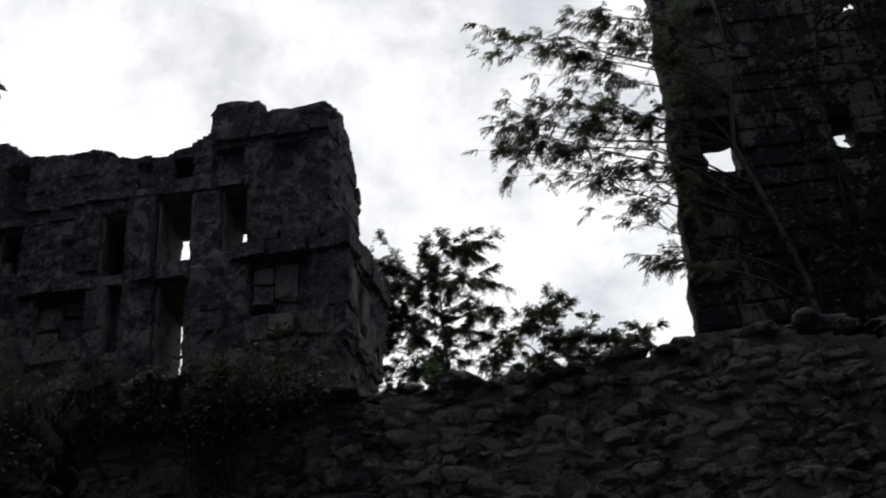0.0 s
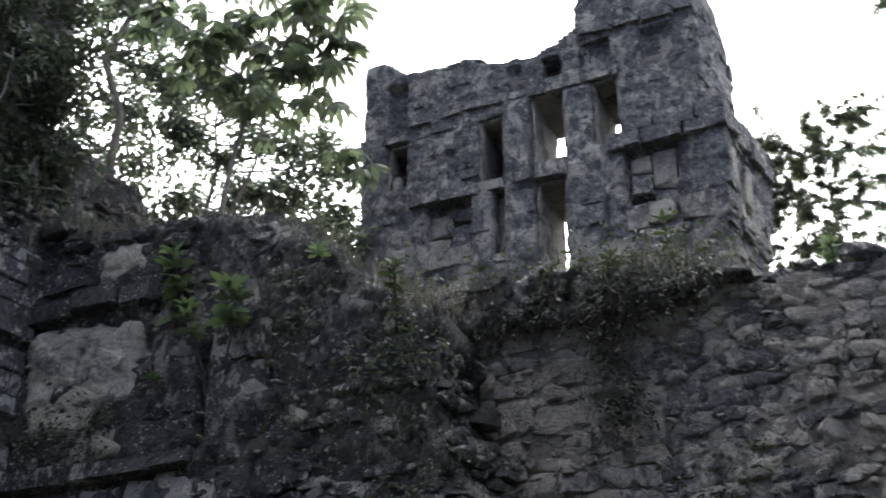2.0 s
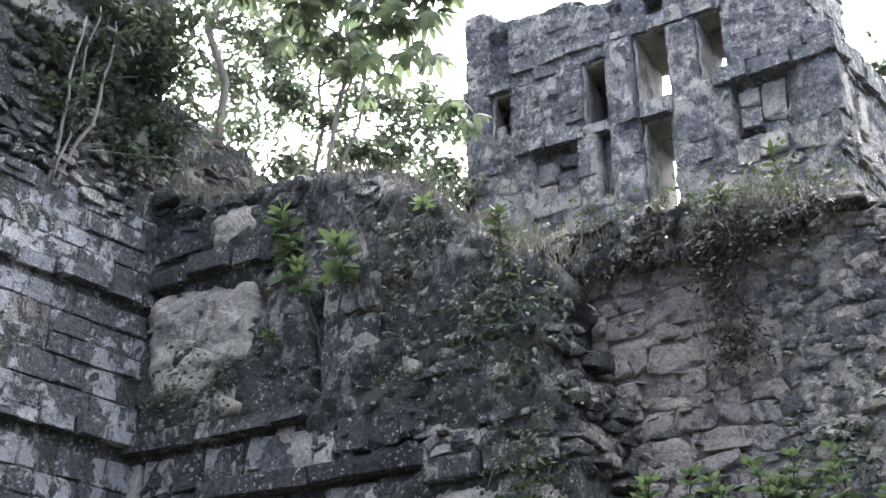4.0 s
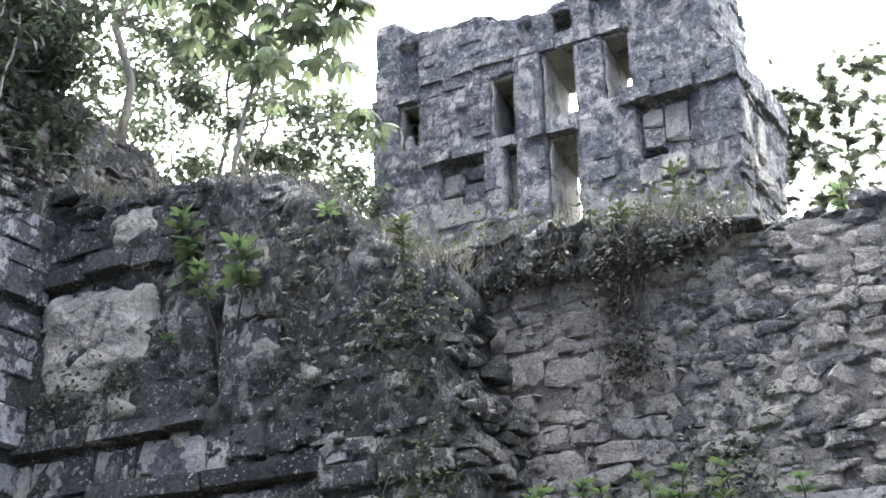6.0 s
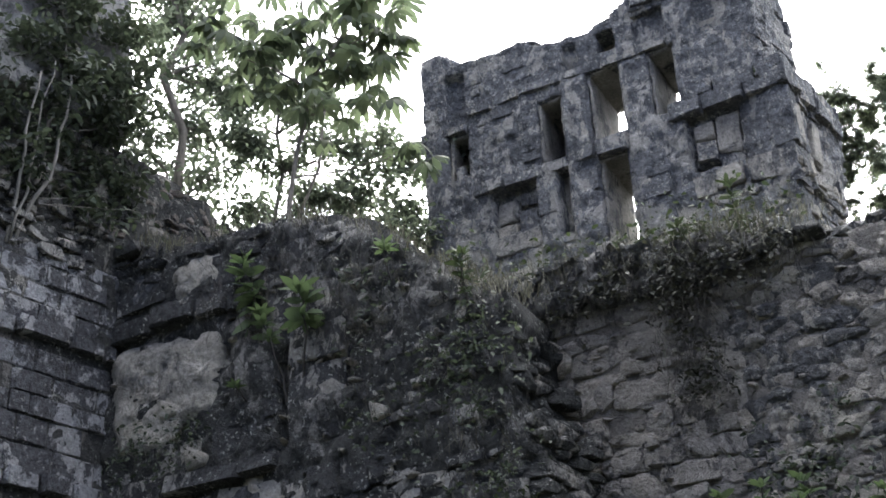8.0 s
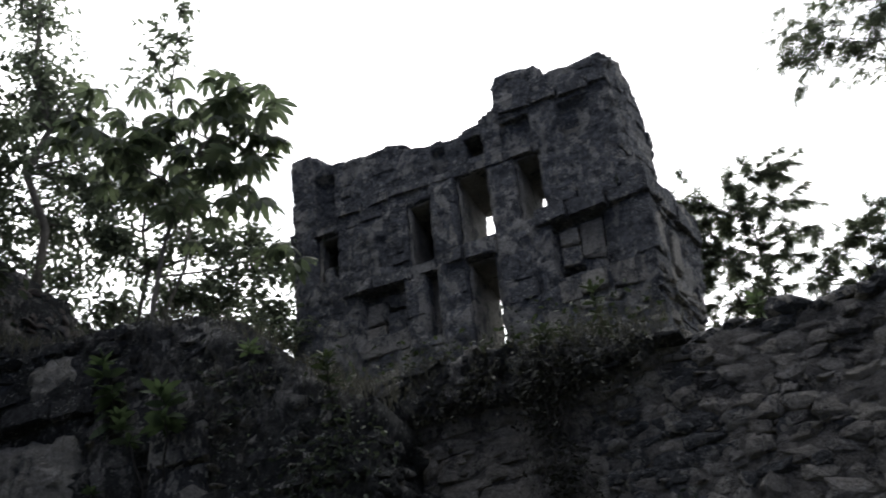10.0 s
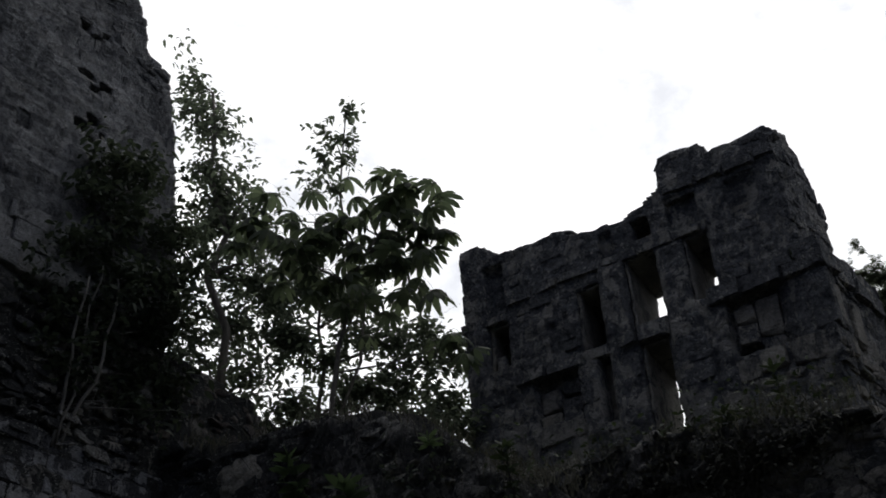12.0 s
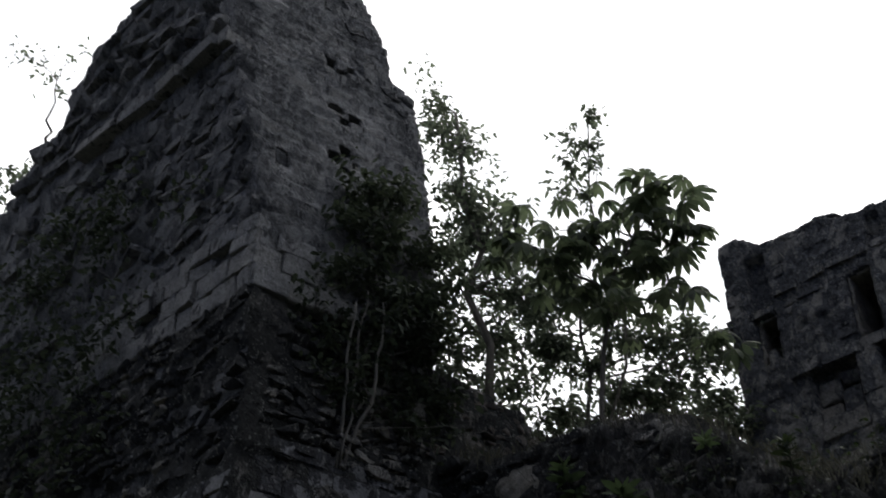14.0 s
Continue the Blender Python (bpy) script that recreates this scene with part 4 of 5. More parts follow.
lay(tower, S_TOWER, courses([(-0.9, 19.2), (0.45, 19.2), (0.5, 20.1), (0.0, 20.6), (0.1, 21.9), (-0.3, 23.6), (-0.9, 23.6)], (), (0.25, 0.4), (0.3, 0.6), rnd, 0.0), rnd, "rubble_stone", (0.0, 0.12), 0.4, 6.0, batter)

part("inner_mass", mound_mesh(-3.0, 0.0, 3.2, 9.0, lambda x, y: 18.5 - 0.12 * (y - 3.2) ** 2 + 0.4 * bumps(x, y), 0.5), M_CORE, tower, "overgrown rubble mass", "", True)
face = thing("tower_front", LEFT, "broken front face of the limestone tower with a ledge", "temple")
face_line = [(0.02, 0.0), (0.02, 13.9), (-1.6, 19.3), (-2.7, 23.8), (-5.3, 23.35), (-6.25, 23.15), (-7.2, 23.15), (-7.35, 22.7), (-7.8, 21.97), (-7.75, 20.95), (-8.65, 20.9), (-9.1, 20.4), (-9.15, 20.0), (-9.95, 19.85), (-10.5, 17.5), (-10.9, 12.0), (-10.9, 0.0)]
part("wall", core_mesh(face_line, 2.5, (), 0.17, 0.1, None, 22.0), M_TOWER, face, "rough grey wall core", "", True)
lay(face, B_PLINTH, courses([(0.02, 12.45), (0.02, 13.8), (-4.6, 13.8), (-4.8, 12.45)], (), (0.26, 0.46), (0.3, 0.7), rnd), rnd, "plinth_stone", (0.08, 0.15), 0.35, 1.6, None, 300, 0.06)
lay(face, S_TOWER, courses([(0.0, 14.0), (-1.55, 19.2), (-3.4, 19.2), (-3.4, 14.0)], (), (0.2, 0.4), (0.25, 0.7), rnd, 0.0), rnd, "rubble_stone", (0.0, 0.12), 0.35, 6.0, None, 200, 0.12)
ledge(face, B_PLINTH, rnd, -6.4, -1.5, 18.85, 19.15, 0.3, (0.8, 1.5))
part("lower_wall", core_mesh([(0.07, 0.0), (0.07, 12.42), (-10.3, 12.42), (-10.4, 0.0)], 2.65, (), 0.15, 0.09, lambda z: -0.05, 23.0), M_CORE, face, "dark fallen rubble core", "", True)
lay(face, S_DARK, courses([(0.05, 9.7), (0.05, 12.4), (-6.5, 12.4), (-7.4, 9.7)], (), (0.14, 0.27), (0.2, 0.55), rnd, 0.0), rnd, "rubble_stone", (0.08, 0.2), 0.45, 8.0, None, 300, 0.06)
lay(face, B_SIDE, courses([(0.05, 7.6), (0.05, 9.7), (-2.2, 9.5), (-3.4, 7.6)], (), (0.22, 0.36), (0.25, 0.6), rnd), rnd, "stone_block", (0.05, 0.12), 0.4, 1.6, None, 100, 0.05)
lay(face, S_TOWER, courses([(-3.4, 14.0), (-3.4, 18.8), (-9.2, 18.8), (-10.0, 14.0)], (), (0.3, 0.5), (0.4, 1.0), rnd, 0.0), rnd, "rubble_stone", (0.0, 0.18), 0.45, 8.0, None, 0, 0.2)
lay(face, S_TOWER, courses([(-1.65, 19.2), (-2.7, 23.7), (-5.3, 23.2), (-6.9, 22.8), (-7.5, 21.6), (-9.0, 20.8), (-9.3, 19.2)], (), (0.3, 0.5), (0.4, 1.0), rnd, 0.0), rnd, "rubble_stone", (0.0, 0.25), 0.5, 8.0, None, 0, 0.1)

# ---- rear rubble wall ----
rnd = random.Random(17)
rear = thing("rubble_wall", REAR, "long pale rubble wall in crumbling lime mortar", "ruin wall")
rear_line = [(5.0, 0.0), (17.5, 0.0), (17.5, 8.5), (15.7, 8.6), (14.3, 8.85), (13.8, 8.9), (13.4, 8.7), (12.6, 8.65), (12.0, 8.48), (10.4, 8.5), (9.6, 8.42), (8.5, 8.55), (7.8, 8.65), (7.0, 8.85), (6.3, 8.8), (5.0, 8.85)]
part("core", core_mesh(rear_line, 1.2, [(9.5, 3.0, 10.5, 5.07)], 0.08, 0.045, lambda z: 0.03, 30.0), M_MORTAR, rear, "lime mortar core", "", True)
masonry = [(x + rnd.uniform(-0.04, 0.04), z + rnd.uniform(-0.06, 0.06), wd * rnd.uniform(0.95, 1.15), h * rnd.uniform(0.9, 1.2)) for x, z, wd, h in courses([(5.4, 4.3), (8.5, 4.3), (8.3, 8.3), (5.4, 8.5)], (), (0.14, 0.36), (0.16, 0.66), rnd, -0.02)]
lay(rear, B_RUBBLE, masonry, rnd, "rubble_stone", (0.005, 0.04), 0.15, 2.5, None, 300, 0.03)
lay(rear, S_RUBBLE, [(rnd.uniform(5.5, 8.4), rnd.uniform(4.4, 8.3), rnd.uniform(0.08, 0.2), rnd.uniform(0.05, 0.1)) for k in range(110)], rnd, "filler_stone", (0.02, 0.08), 0.2, 8.0)
def field(poly, rows, widths, rnd):
    """Loose courses of field stones, jogged out of line and of uneven size."""
    return [(x + rnd.gauss(0, 0.05), z + rnd.gauss(0, 0.035), wd * rnd.uniform(0.85, 1.35), h * rnd.uniform(0.75, 1.5)) for x, z, wd, h in courses(poly, (), rows, widths, rnd, -0.02) if not (8.75 < x < 10.75 and z < 5.36)]


near_field = field([(8.2, 4.3), (12.2, 4.3), (12.2, 8.45), (10.4, 8.5), (9.6, 8.42), (8.2, 8.55)], (0.11, 0.21), (0.14, 0.44), rnd)
stained = [rnd.random() < (10.7 + 0.5 * math.sin(2.1 * z) - x) / 1.9 for x, z, wd, h in near_field]
lay(rear, F_DARK, [p for p, s in zip(near_field, stained) if s], rnd, "rubble_stone", (-0.01, 0.06), 0.22, 8.0, None, 160, 0.05)
lay(rear, F_RUBBLE, [p for p, s in zip(near_field, stained) if not s], rnd, "rubble_stone", (-0.02, 0.05), 0.24, 10.0, None, 300, 0.04)
lay(rear, F_RUBBLE, field([(12.2, 4.3), (17.4, 4.3), (17.4, 8.4), (15.7, 8.4), (13.8, 8.9), (13.4, 8.6), (12.2, 8.5)], (0.1, 0.19), (0.13, 0.4), rnd), rnd, "rubble_stone", (-0.02, 0.05), 0.24, 10.0, None, 0, 0.04)
lay(rear, S_RUBBLE, [(rnd.uniform(8.3, 15.0), rnd.uniform(4.4, 8.3), rnd.uniform(0.05, 0.16), rnd.uniform(0.04, 0.08)) for k in range(170)], rnd, "filler_stone", (0.02, 0.07), 0.2, 14.0)
lay(rear, B_PLINTH, [(9.2, 5.17, 0.58, 0.22), (10.0, 5.18, 1.1, 0.21), (9.15, 4.8, 0.6, 0.44), (10.65, 4.8, 0.3, 0.5)], rnd, "lintel_stone", (0.06, 0.09), 0.4, 0.8)
part("soil_crest", core_mesh([(5.0, 8.45), (6.0, 8.3), (7.0, 8.3), (8.4, 8.28), (9.3, 8.45), (9.6, 8.6), (8.5, 8.8), (7.7, 8.85), (7.0, 9.02), (6.2, 8.95), (5.0, 9.0)], 0.9, (), 0.07, 0.12, lambda z: -0.16, 36.0, 0.2), M_CORE, rear, "dark overhanging soil and roots", "", True)
lay(rear, S_DARK, courses([(5.2, 8.35), (9.2, 8.3), (8.6, 8.7), (7.0, 8.95), (5.2, 8.95)], (), (0.1, 0.18), (0.2, 0.6), rnd, 0.0), rnd, "crest_stone", (0.12, 0.3), 0.4, 7.0, None, 120, 0.35)
coping = []
for k in range(46):
    x = 5.4 + 0.26 * k + rnd.uniform(-0.1, 0.1)
    base_z = 8.72 if x < 7.2 else (8.62 if x < 8.6 else 8.5)
    coping.append((x, base_z + rnd.uniform(-0.08, 0.1) + (0.12 if 12.4 < x < 13.5 else 0.0) + (0.3 if x >= 13.5 else 0.0), rnd.uniform(0.25, 0.6), rnd.uniform(0.14, 0.3)))
lay(rear, F_DARK, coping, rnd, "coping_stone", (-0.1, 0.12), 0.6, 12.0)

# ---- dark tower over the rubble wall ----
rnd = random.Random(21)
dark = thing("dark_tower", RIGHT, "tall ruined tower wall, coloured dark for deep shade, with small square openings", "temple")
dark_line = [(14.15, 8.2), (19.5, 8.2), (19.5, 17.8), (14.5, 17.8), (14.38, 14.9), (14.1, 10.2)]
dark_holes = [(14.72, 12.82, 15.3, 13.62), (16.72, 13.0, 17.06, 13.62), (17.5, 15.8, 17.85, 16.4)]
# core and blocks borrow the blackest stone: the tower's deep shade as colour
part("core", core_mesh(dark_line, 0.55, dark_holes, 0.09, 0.04, None, 41.0), M_CORE, dark, "wall core with deep shade put into its dark colour", "", True)
lay(dark, B_FRONT, courses(dark_line, dark_holes, (0.3, 0.46), (0.4, 0.95), rnd), rnd, "stone_block", (0.02, 0.08), 0.3, 1.2, None, 300, 0.08)


# ---- trees and plants ----
rnd = random.Random(31)
grow_tree("cecropia_tree", "young tree with large finger-lobed green leaves", (-2.4, 17.5, 9.6), (-1.5, 17.45, 15.6),
          [(-3.3, 17.1, 16.0), (-2.9, 17.2, 15.2), (-2.1, 17.3, 15.75), (-1.15, 17.4, 16.35), (-0.75, 17.4, 15.65), (-1.0, 17.4, 14.9), (-1.65, 17.35, 14.7), (-2.35, 17.3, 14.2), (-3.2, 17.1, 15.0), (-1.1, 17.4, 15.6), (-2.6, 17.3, 16.1), (-1.6, 17.4, 16.2), (-1.6, 17.4, 15.3), (-2.5, 17.2, 14.8), (-0.45, 17.3, 15.75), (-0.7, 17.3, 15.2), (-1.0, 17.3, 16.3), (-3.5, 17.1, 15.6), (-1.9, 17.3, 13.9), (-0.9, 17.3, 14.2),
           (-0.3, 17.2, 13.2)], rnd, M_BARK, M_LEAF_BIG, 0.065, "lobed", 0.31, 6, 0.54)
grow_tree("forest_tree", "slender forest tree with small drooping leaves", (-5.0, 20.4, 8.3), (-5.5, 20.2, 22.4),
          [(-5.84, 20.1, 22.6), (-5.34, 20.3, 21.3), (-5.7, 20.2, 21.9), (-5.6, 20.2, 20.0), (-4.9, 20.4, 19.7), (-5.4, 20.3, 18.7), (-5.8, 20.1, 16.6), (-5.0, 20.3, 17.1), (-5.6, 20.2, 15.4), (-4.5, 20.5, 16.0), (-4.2, 20.5, 15.0), (-4.9, 20.4, 15.9),
           (-5.9, 20.1, 18.2), (-4.7, 20.4, 18.4), (-5.3, 20.3, 14.4), (-4.6, 20.4, 14.2), (-5.9, 20.1, 14.9), (-4.3, 20.5, 17.0), (-4.5, 20.4, 19.3), (-4.2, 20.5, 18.2), (-5.2, 20.3, 19.4), (-3.9, 20.5, 17.3)], rnd, M_BARK, M_LEAF, 0.13, "small", 0.16, 340, 0.8)
grow_tree("forest_tree", "slender forest tree with small drooping leaves", (-3.0, 20.7, 8.3), (-3.1, 20.6, 17.6),
          [(-3.9, 20.6, 16.6), (-3.4, 20.7, 15.6), (-2.7, 20.8, 15.3), (-3.3, 20.6, 17.2), (-2.5, 20.8, 16.6), (-1.8, 20.9, 15.7), (-1.4, 20.9, 14.9), (-0.7, 20.9, 14.5), (-2.4, 20.8, 14.4), (-3.6, 20.6, 14.2), (-1.1, 20.9, 15.9), (-0.4, 20.9, 15.6), (-0.3, 20.9, 14.0), (-1.6, 20.9, 13.8), (-2.9, 20.8, 13.8), (-3.8, 20.6, 15.6), (-2.0, 20.8, 16.8)],
          rnd, M_BARK, M_LEAF, 0.08, "small", 0.16, 480, 0.68)
grow_tree("understory_tree", "low leafy understory behind the mound", (-3.2, 20.9, 8.3), (-3.2, 20.8, 13.6),
          [(-5.5, 20.2, 13.5), (-4.8, 20.4, 13.2), (-4.0, 20.6, 13.4), (-3.1, 20.7, 13.2), (-2.3, 20.8, 13.3), (-1.4, 20.9, 13.2), (-0.6, 20.9, 13.3), (0.1, 20.9, 13.4), (-4.4, 20.4, 12.6), (-3.5, 20.6, 12.5), (-2.7, 20.7, 12.6), (-1.8, 20.8, 12.5), (-1.0, 20.9, 12.6), (-0.2, 20.9, 12.6), (0.35, 20.9, 14.4), (0.3, 20.9, 15.2)], rnd, M_BARK, M_LEAF, 0.06, "small", 0.16, 360, 0.62)
grow_tree("tall_sapling", "thin sapling with a leafy tip above the trees", (-3.07, 19.7, 8.3), (-2.35, 19.8, 21.1),
          [(-3.2, 19.7, 19.1), (-2.85, 19.74, 19.75), (-2.88, 19.78, 20.65), (-2.3, 19.82, 21.15), (-2.35, 19.8, 20.35), (-2.3, 19.8, 19.6), (-2.6, 19.8, 18.9)], rnd, M_BARK, M_LEAF, 0.05, "small", 0.17, 63, 0.34, "sapling")
grow_tree("feathery_tree", "wind-blown tree with feathery light foliage", (9.6, 22.0, 8.3), (9.7, 21.9, 17.2),
          [(8.6, 22.0, 17.1), (9.5, 22.0, 17.5), (10.3, 21.9, 17.9), (10.95, 21.8, 18.0), (8.9, 22.0, 16.4), (9.7, 22.0, 16.5), (10.7, 21.8, 17.0), (10.0, 21.9, 15.9), (8.5, 22.0, 15.5), (9.3, 22.0, 15.4), (8.4, 22.2, 14.6), (9.2, 22.0, 14.7), (10.2, 21.9, 15.1), (8.5, 22.3, 13.8),
           (9.5, 22.0, 14.0), (10.7, 21.8, 16.1), (8.2, 22.4, 16.2), (9.0, 22.1, 15.8), (9.9, 21.9, 14.6), (8.9, 22.2, 14.1), (9.9, 21.9, 17.0), (9.2, 22.0, 16.9)], rnd, M_BARK, M_LEAF_FEATHER, 0.06, "feather", 0.24, 230, 0.6)
grow_tree("feathery_tree", "low tree with feathery light foliage behind the wall", (12.2, 21.5, 8.3), (12.2, 21.4, 15.6),
          [(11.2, 21.5, 15.7), (11.9, 21.5, 15.9), (12.7, 21.5, 16.4), (12.2, 21.5, 15.3), (13.2, 21.4, 15.7), (13.9, 21.4, 15.9), (14.7, 21.3, 15.9), (12.8, 21.4, 15.1), (11.0, 21.5, 14.9), (13.6, 21.4, 15.1), (11.7, 21.5, 14.6), (12.6, 21.4, 14.5), (10.9, 21.5, 14.2)],
          rnd, M_BARK, M_LEAF_FEATHER, 0.06, "feather", 0.24, 220, 0.55)
grow_tree("overhanging_tree", "tree with drooping feathery branches beside the dark tower", (11.2, 11.3, 8.4), (10.4, 11.4, 16.4),
          [(7.4, 13.05, 15.5), (7.9, 12.75, 15.5), (8.5, 12.35, 15.6), (8.2, 12.5, 15.0), (8.9, 12.05, 15.2), (8.6, 12.25, 14.6), (7.4, 13.0, 14.0), (7.85, 12.75, 14.2), (8.1, 12.6, 13.75), (8.45, 12.4, 13.85), (7.1, 13.2, 13.3), (7.45, 13.0, 13.15),
           (7.8, 12.8, 13.5), (8.2, 12.55, 12.95), (8.7, 12.2, 13.35), (8.8, 12.1, 12.6), (9.1, 11.9, 13.5), (8.7, 12.2, 12.0), (8.9, 12.05, 10.9), (9.3, 11.75, 14.6), (9.6, 11.8, 15.6), (9.2, 11.9, 12.3), (9.9, 11.6, 14.0)],
          rnd, M_BARK, M_LEAF_FEATHER, 0.07, "feather", 0.25, 63, 0.36)


def on_wall(base, x, y, z):
    return base @ Vector((x, y, z))


grow_tree("wall_sapling", "leafy sapling with pale forked stems on the side wall", on_wall(SIDE, -1.65, 0.12, 10.1), on_wall(SIDE, -1.45, -0.1, 14.6),
          [on_wall(SIDE, x, y, z) for x, y, z in ((-1.6, -0.1, 15.3), (-0.9, -0.1, 15.3), (-1.85, -0.1, 14.4), (-1.0, -0.15, 14.4), (-1.5, -0.1, 13.6), (-0.6, -0.1, 14.3), (-1.15, -0.2, 13.1), (-1.75, 0, 12.5), (-0.7, -0.1, 12.7), (-1.3, 0, 11.8),
           (-0.55, 0, 12.0), (-0.1, 0, 11.7), (-0.75, -0.1, 11.2), (0.3, 0.1, 11.5), (-2.1, 0, 13.3), (-0.2, 0, 12.9), (-2.3, 0.1, 12.0), (-1.9, 0.1, 11.3), (-0.45, -0.3, 12.5), (-0.4, -0.3, 13.4))], rnd, M_PALE_BARK, M_LEAF_DARK, 0.045, "small", 0.15, 340, 0.58, "sapling")
fork = thing("forked_stems", SIDE, "pale forked bare stems on the side wall", "sapling")
for foot, tip, r in (((-1.86, 0.0, 10.0), (-1.9, -0.4, 12.6), 0.03), ((-1.74, 0.0, 10.0), (-1.42, -0.4, 12.8), 0.032), ((-1.8, 0.0, 10.0), (-1.7, -0.4, 12.9), 0.02), ((-1.5, -0.1, 10.7), (0.0, -0.35, 11.1), 0.01)):
    bm = bmesh.new()
    tube(bm, bent(foot, tip, rnd, 0.05, 8), r, r * 0.5, 6)
    part("stem", bm, M_PALE_BARK, fork, "", "", True)
grow_tree("bare_shrub", "thin half-bare shrub on the tower's broken shoulder", (-14.75, 17.75, 20.6), (-15.3, 18.2, 24.3), [(-16.3, 17.6, 25.0), (-15.8, 18.0, 24.8), (-15.3, 18.4, 24.3), (-15.1, 18.6, 25.7)], rnd, M_BARK, M_LEAF, 0.05, "small", 0.15, 28, 0.6, "shrub")
grow_tree("bare_shrub", "thin half-bare shrub on the tower's broken shoulder", (-14.95, 17.85, 18.3), (-15.5, 18.2, 20.9), [(-15.7, 18.1, 20.8), (-15.6, 18.2, 21.3), (-15.8, 18.1, 20.2)], rnd, M_BARK, M_LEAF, 0.05, "small", 0.18, 60, 0.5, "shrub")


PLANT_LEAVES, WEED_LEAVES = leaf_meshes("oval", M_LEAF_YOUNG, 6), leaf_meshes("oval", M_LEAF_WEED, 6)


def whorl_plant(base, top, rnd, name="ledge_plant", label="bright green broad-leaved plant rooted in the wall", size=0.3, whorls=4, material=None):
    """A stem with whorls of long pointed leaves."""
    o = Vector(base)
    t = thing(name, Matrix.Translation(o), label, "plant", "plants on the walls")
    stem = bmesh.new()
    pts = bent((0, 0, -0.05), Vector(top) - o, rnd, 0.1, 8)
    tube(stem, pts, 0.018, 0.008, 5)
    stalk = part("stem", stem, M_ROOT, t)
    for k in range(whorls):
        for q in range(7):
            a = 2 * math.pi * q / 7 + k * 0.5 + rnd.uniform(-0.2, 0.2)
            hang_leaf(rnd.choice(PLANT_LEAVES if material is None else WEED_LEAVES), stalk, pts[8 - k], (math.cos(a), math.sin(a), 0.75 - 0.3 * k + rnd.gauss(0, 0.15)), (rnd.gauss(0, 0.2), rnd.gauss(0, 0.2), 1), size * rnd.uniform(0.75, 1.1) * (0.8 + 0.06 * k))


whorl_plant(on_wall(FRONT, 2.55, 0.05, 8.4), on_wall(FRONT, 2.46, -0.3, 9.5), rnd, size=0.36, whorls=6)
whorl_plant(on_wall(FRONT, 3.15, 0.05, 7.7), on_wall(FRONT, 3.38, -0.35, 8.8), rnd, size=0.38, whorls=4)
whorl_plant(on_wall(FRONT, 2.95, 0.05, 7.6), on_wall(FRONT, 2.72, -0.25, 8.7), rnd, size=0.26, whorls=3)
whorl_plant(on_wall(FRONT, 4.55, 0.05, 8.8), on_wall(FRONT, 4.55, -0.2, 9.2), rnd, size=0.24, whorls=2)
whorl_plant(on_wall(FRONT, 5.65, 0.05, 7.9), on_wall(FRONT, 5.62, -0.25, 8.7), rnd, size=0.22, whorls=3, material=M_LEAF_WEED)
whorl_plant(on_wall(FRONT, 2.35, 0.05, 7.7), on_wall(FRONT, 2.3, -0.2, 7.85), rnd, size=0.18, whorls=2)
whorl_plant(on_wall(REAR, 8.4, 0.5, 8.5), on_wall(REAR, 8.47, 0.4, 9.75), rnd, size=0.22, whorls=6, material=M_LEAF_WEED)
whorl_plant(on_wall(REAR, 7.7, 0.5, 8.6), on_wall(REAR, 7.75, 0.4, 9.35), rnd, size=0.24, whorls=4, material=M_LEAF_WEED)
whorl_plant(on_wall(REAR, 8.0, 0.6, 8.6), on_wall(REAR, 8.05, 0.5, 9.2), rnd, size=0.24, whorls=4, material=M_LEAF_WEED)
whorl_plant(on_wall(REAR, 7.2, 0.6, 8.7), on_wall(REAR, 7.25, 0.5, 9.3), rnd, size=0.22, whorls=3, material=M_LEAF_WEED)
whorl_plant(on_wall(REAR, 10.4, 0.4, 8.5), on_wall(REAR, 10.45, 0.3, 8.95), rnd, label="yellow-green sprout on the rubble wall's top", size=0.2, whorls=4)
whorl_plant(on_wall(FRONT, 5.66, 0.05, 7.5), on_wall(FRONT, 5.66, -0.3, 8.5), rnd, label="spindly weed with small leaves on the dark facade", size=0.14, whorls=7, material=M_LEAF_WEED)

ledge_bank = thing("foot_ledge", REAR, "low earthen ledge at the rubble wall's foot", "ledge", "", "structure")
part("earth", mound_mesh(6.3, 17.2, -1.5, 0.2, lambda x, y: 4.35 + 0.1 * bumps(x, y), 0.3), M_EARTH, ledge_bank, "", "", True)
for k in range(17):
    x = 6.7 + 0.18 * k + rnd.uniform(-0.08, 0.08)
    hi = 0.5 + 0.4 * math.sin(k * 1.1) ** 2 - (0.25 if k > 13 else 0)
    y = rnd.uniform(-0.95, -0.5)
    whorl_plant(on_wall(REAR, x, y, 4.35), on_wall(REAR, x + rnd.uniform(-0.1, 0.1), y - 0.1, 4.56 + hi), rnd, "leafy_bush", "broad-leaved green bush at the rubble wall's foot", 0.23, 5)


def creeper(name, label, base, spots, rnd, material, size, count, spread):
    bm = bmesh.new()
    for x, y, z in spots:
        for k in range(count):
            p = (x + rnd.gauss(0, spread), y - abs(rnd.gauss(0, 0.1)), z + rnd.gauss(0, spread))
            leaf(bm, p, (rnd.uniform(-1, 1), rnd.uniform(-1, 0.2), rnd.uniform(-0.6, 0.7)), size * rnd.uniform(0.6, 1.3), 0.24, rnd)
    ob = part(name, bm, material, None)
    ob.matrix_world = base
    return tagged(ob, label, "creeper", "", "stuff")


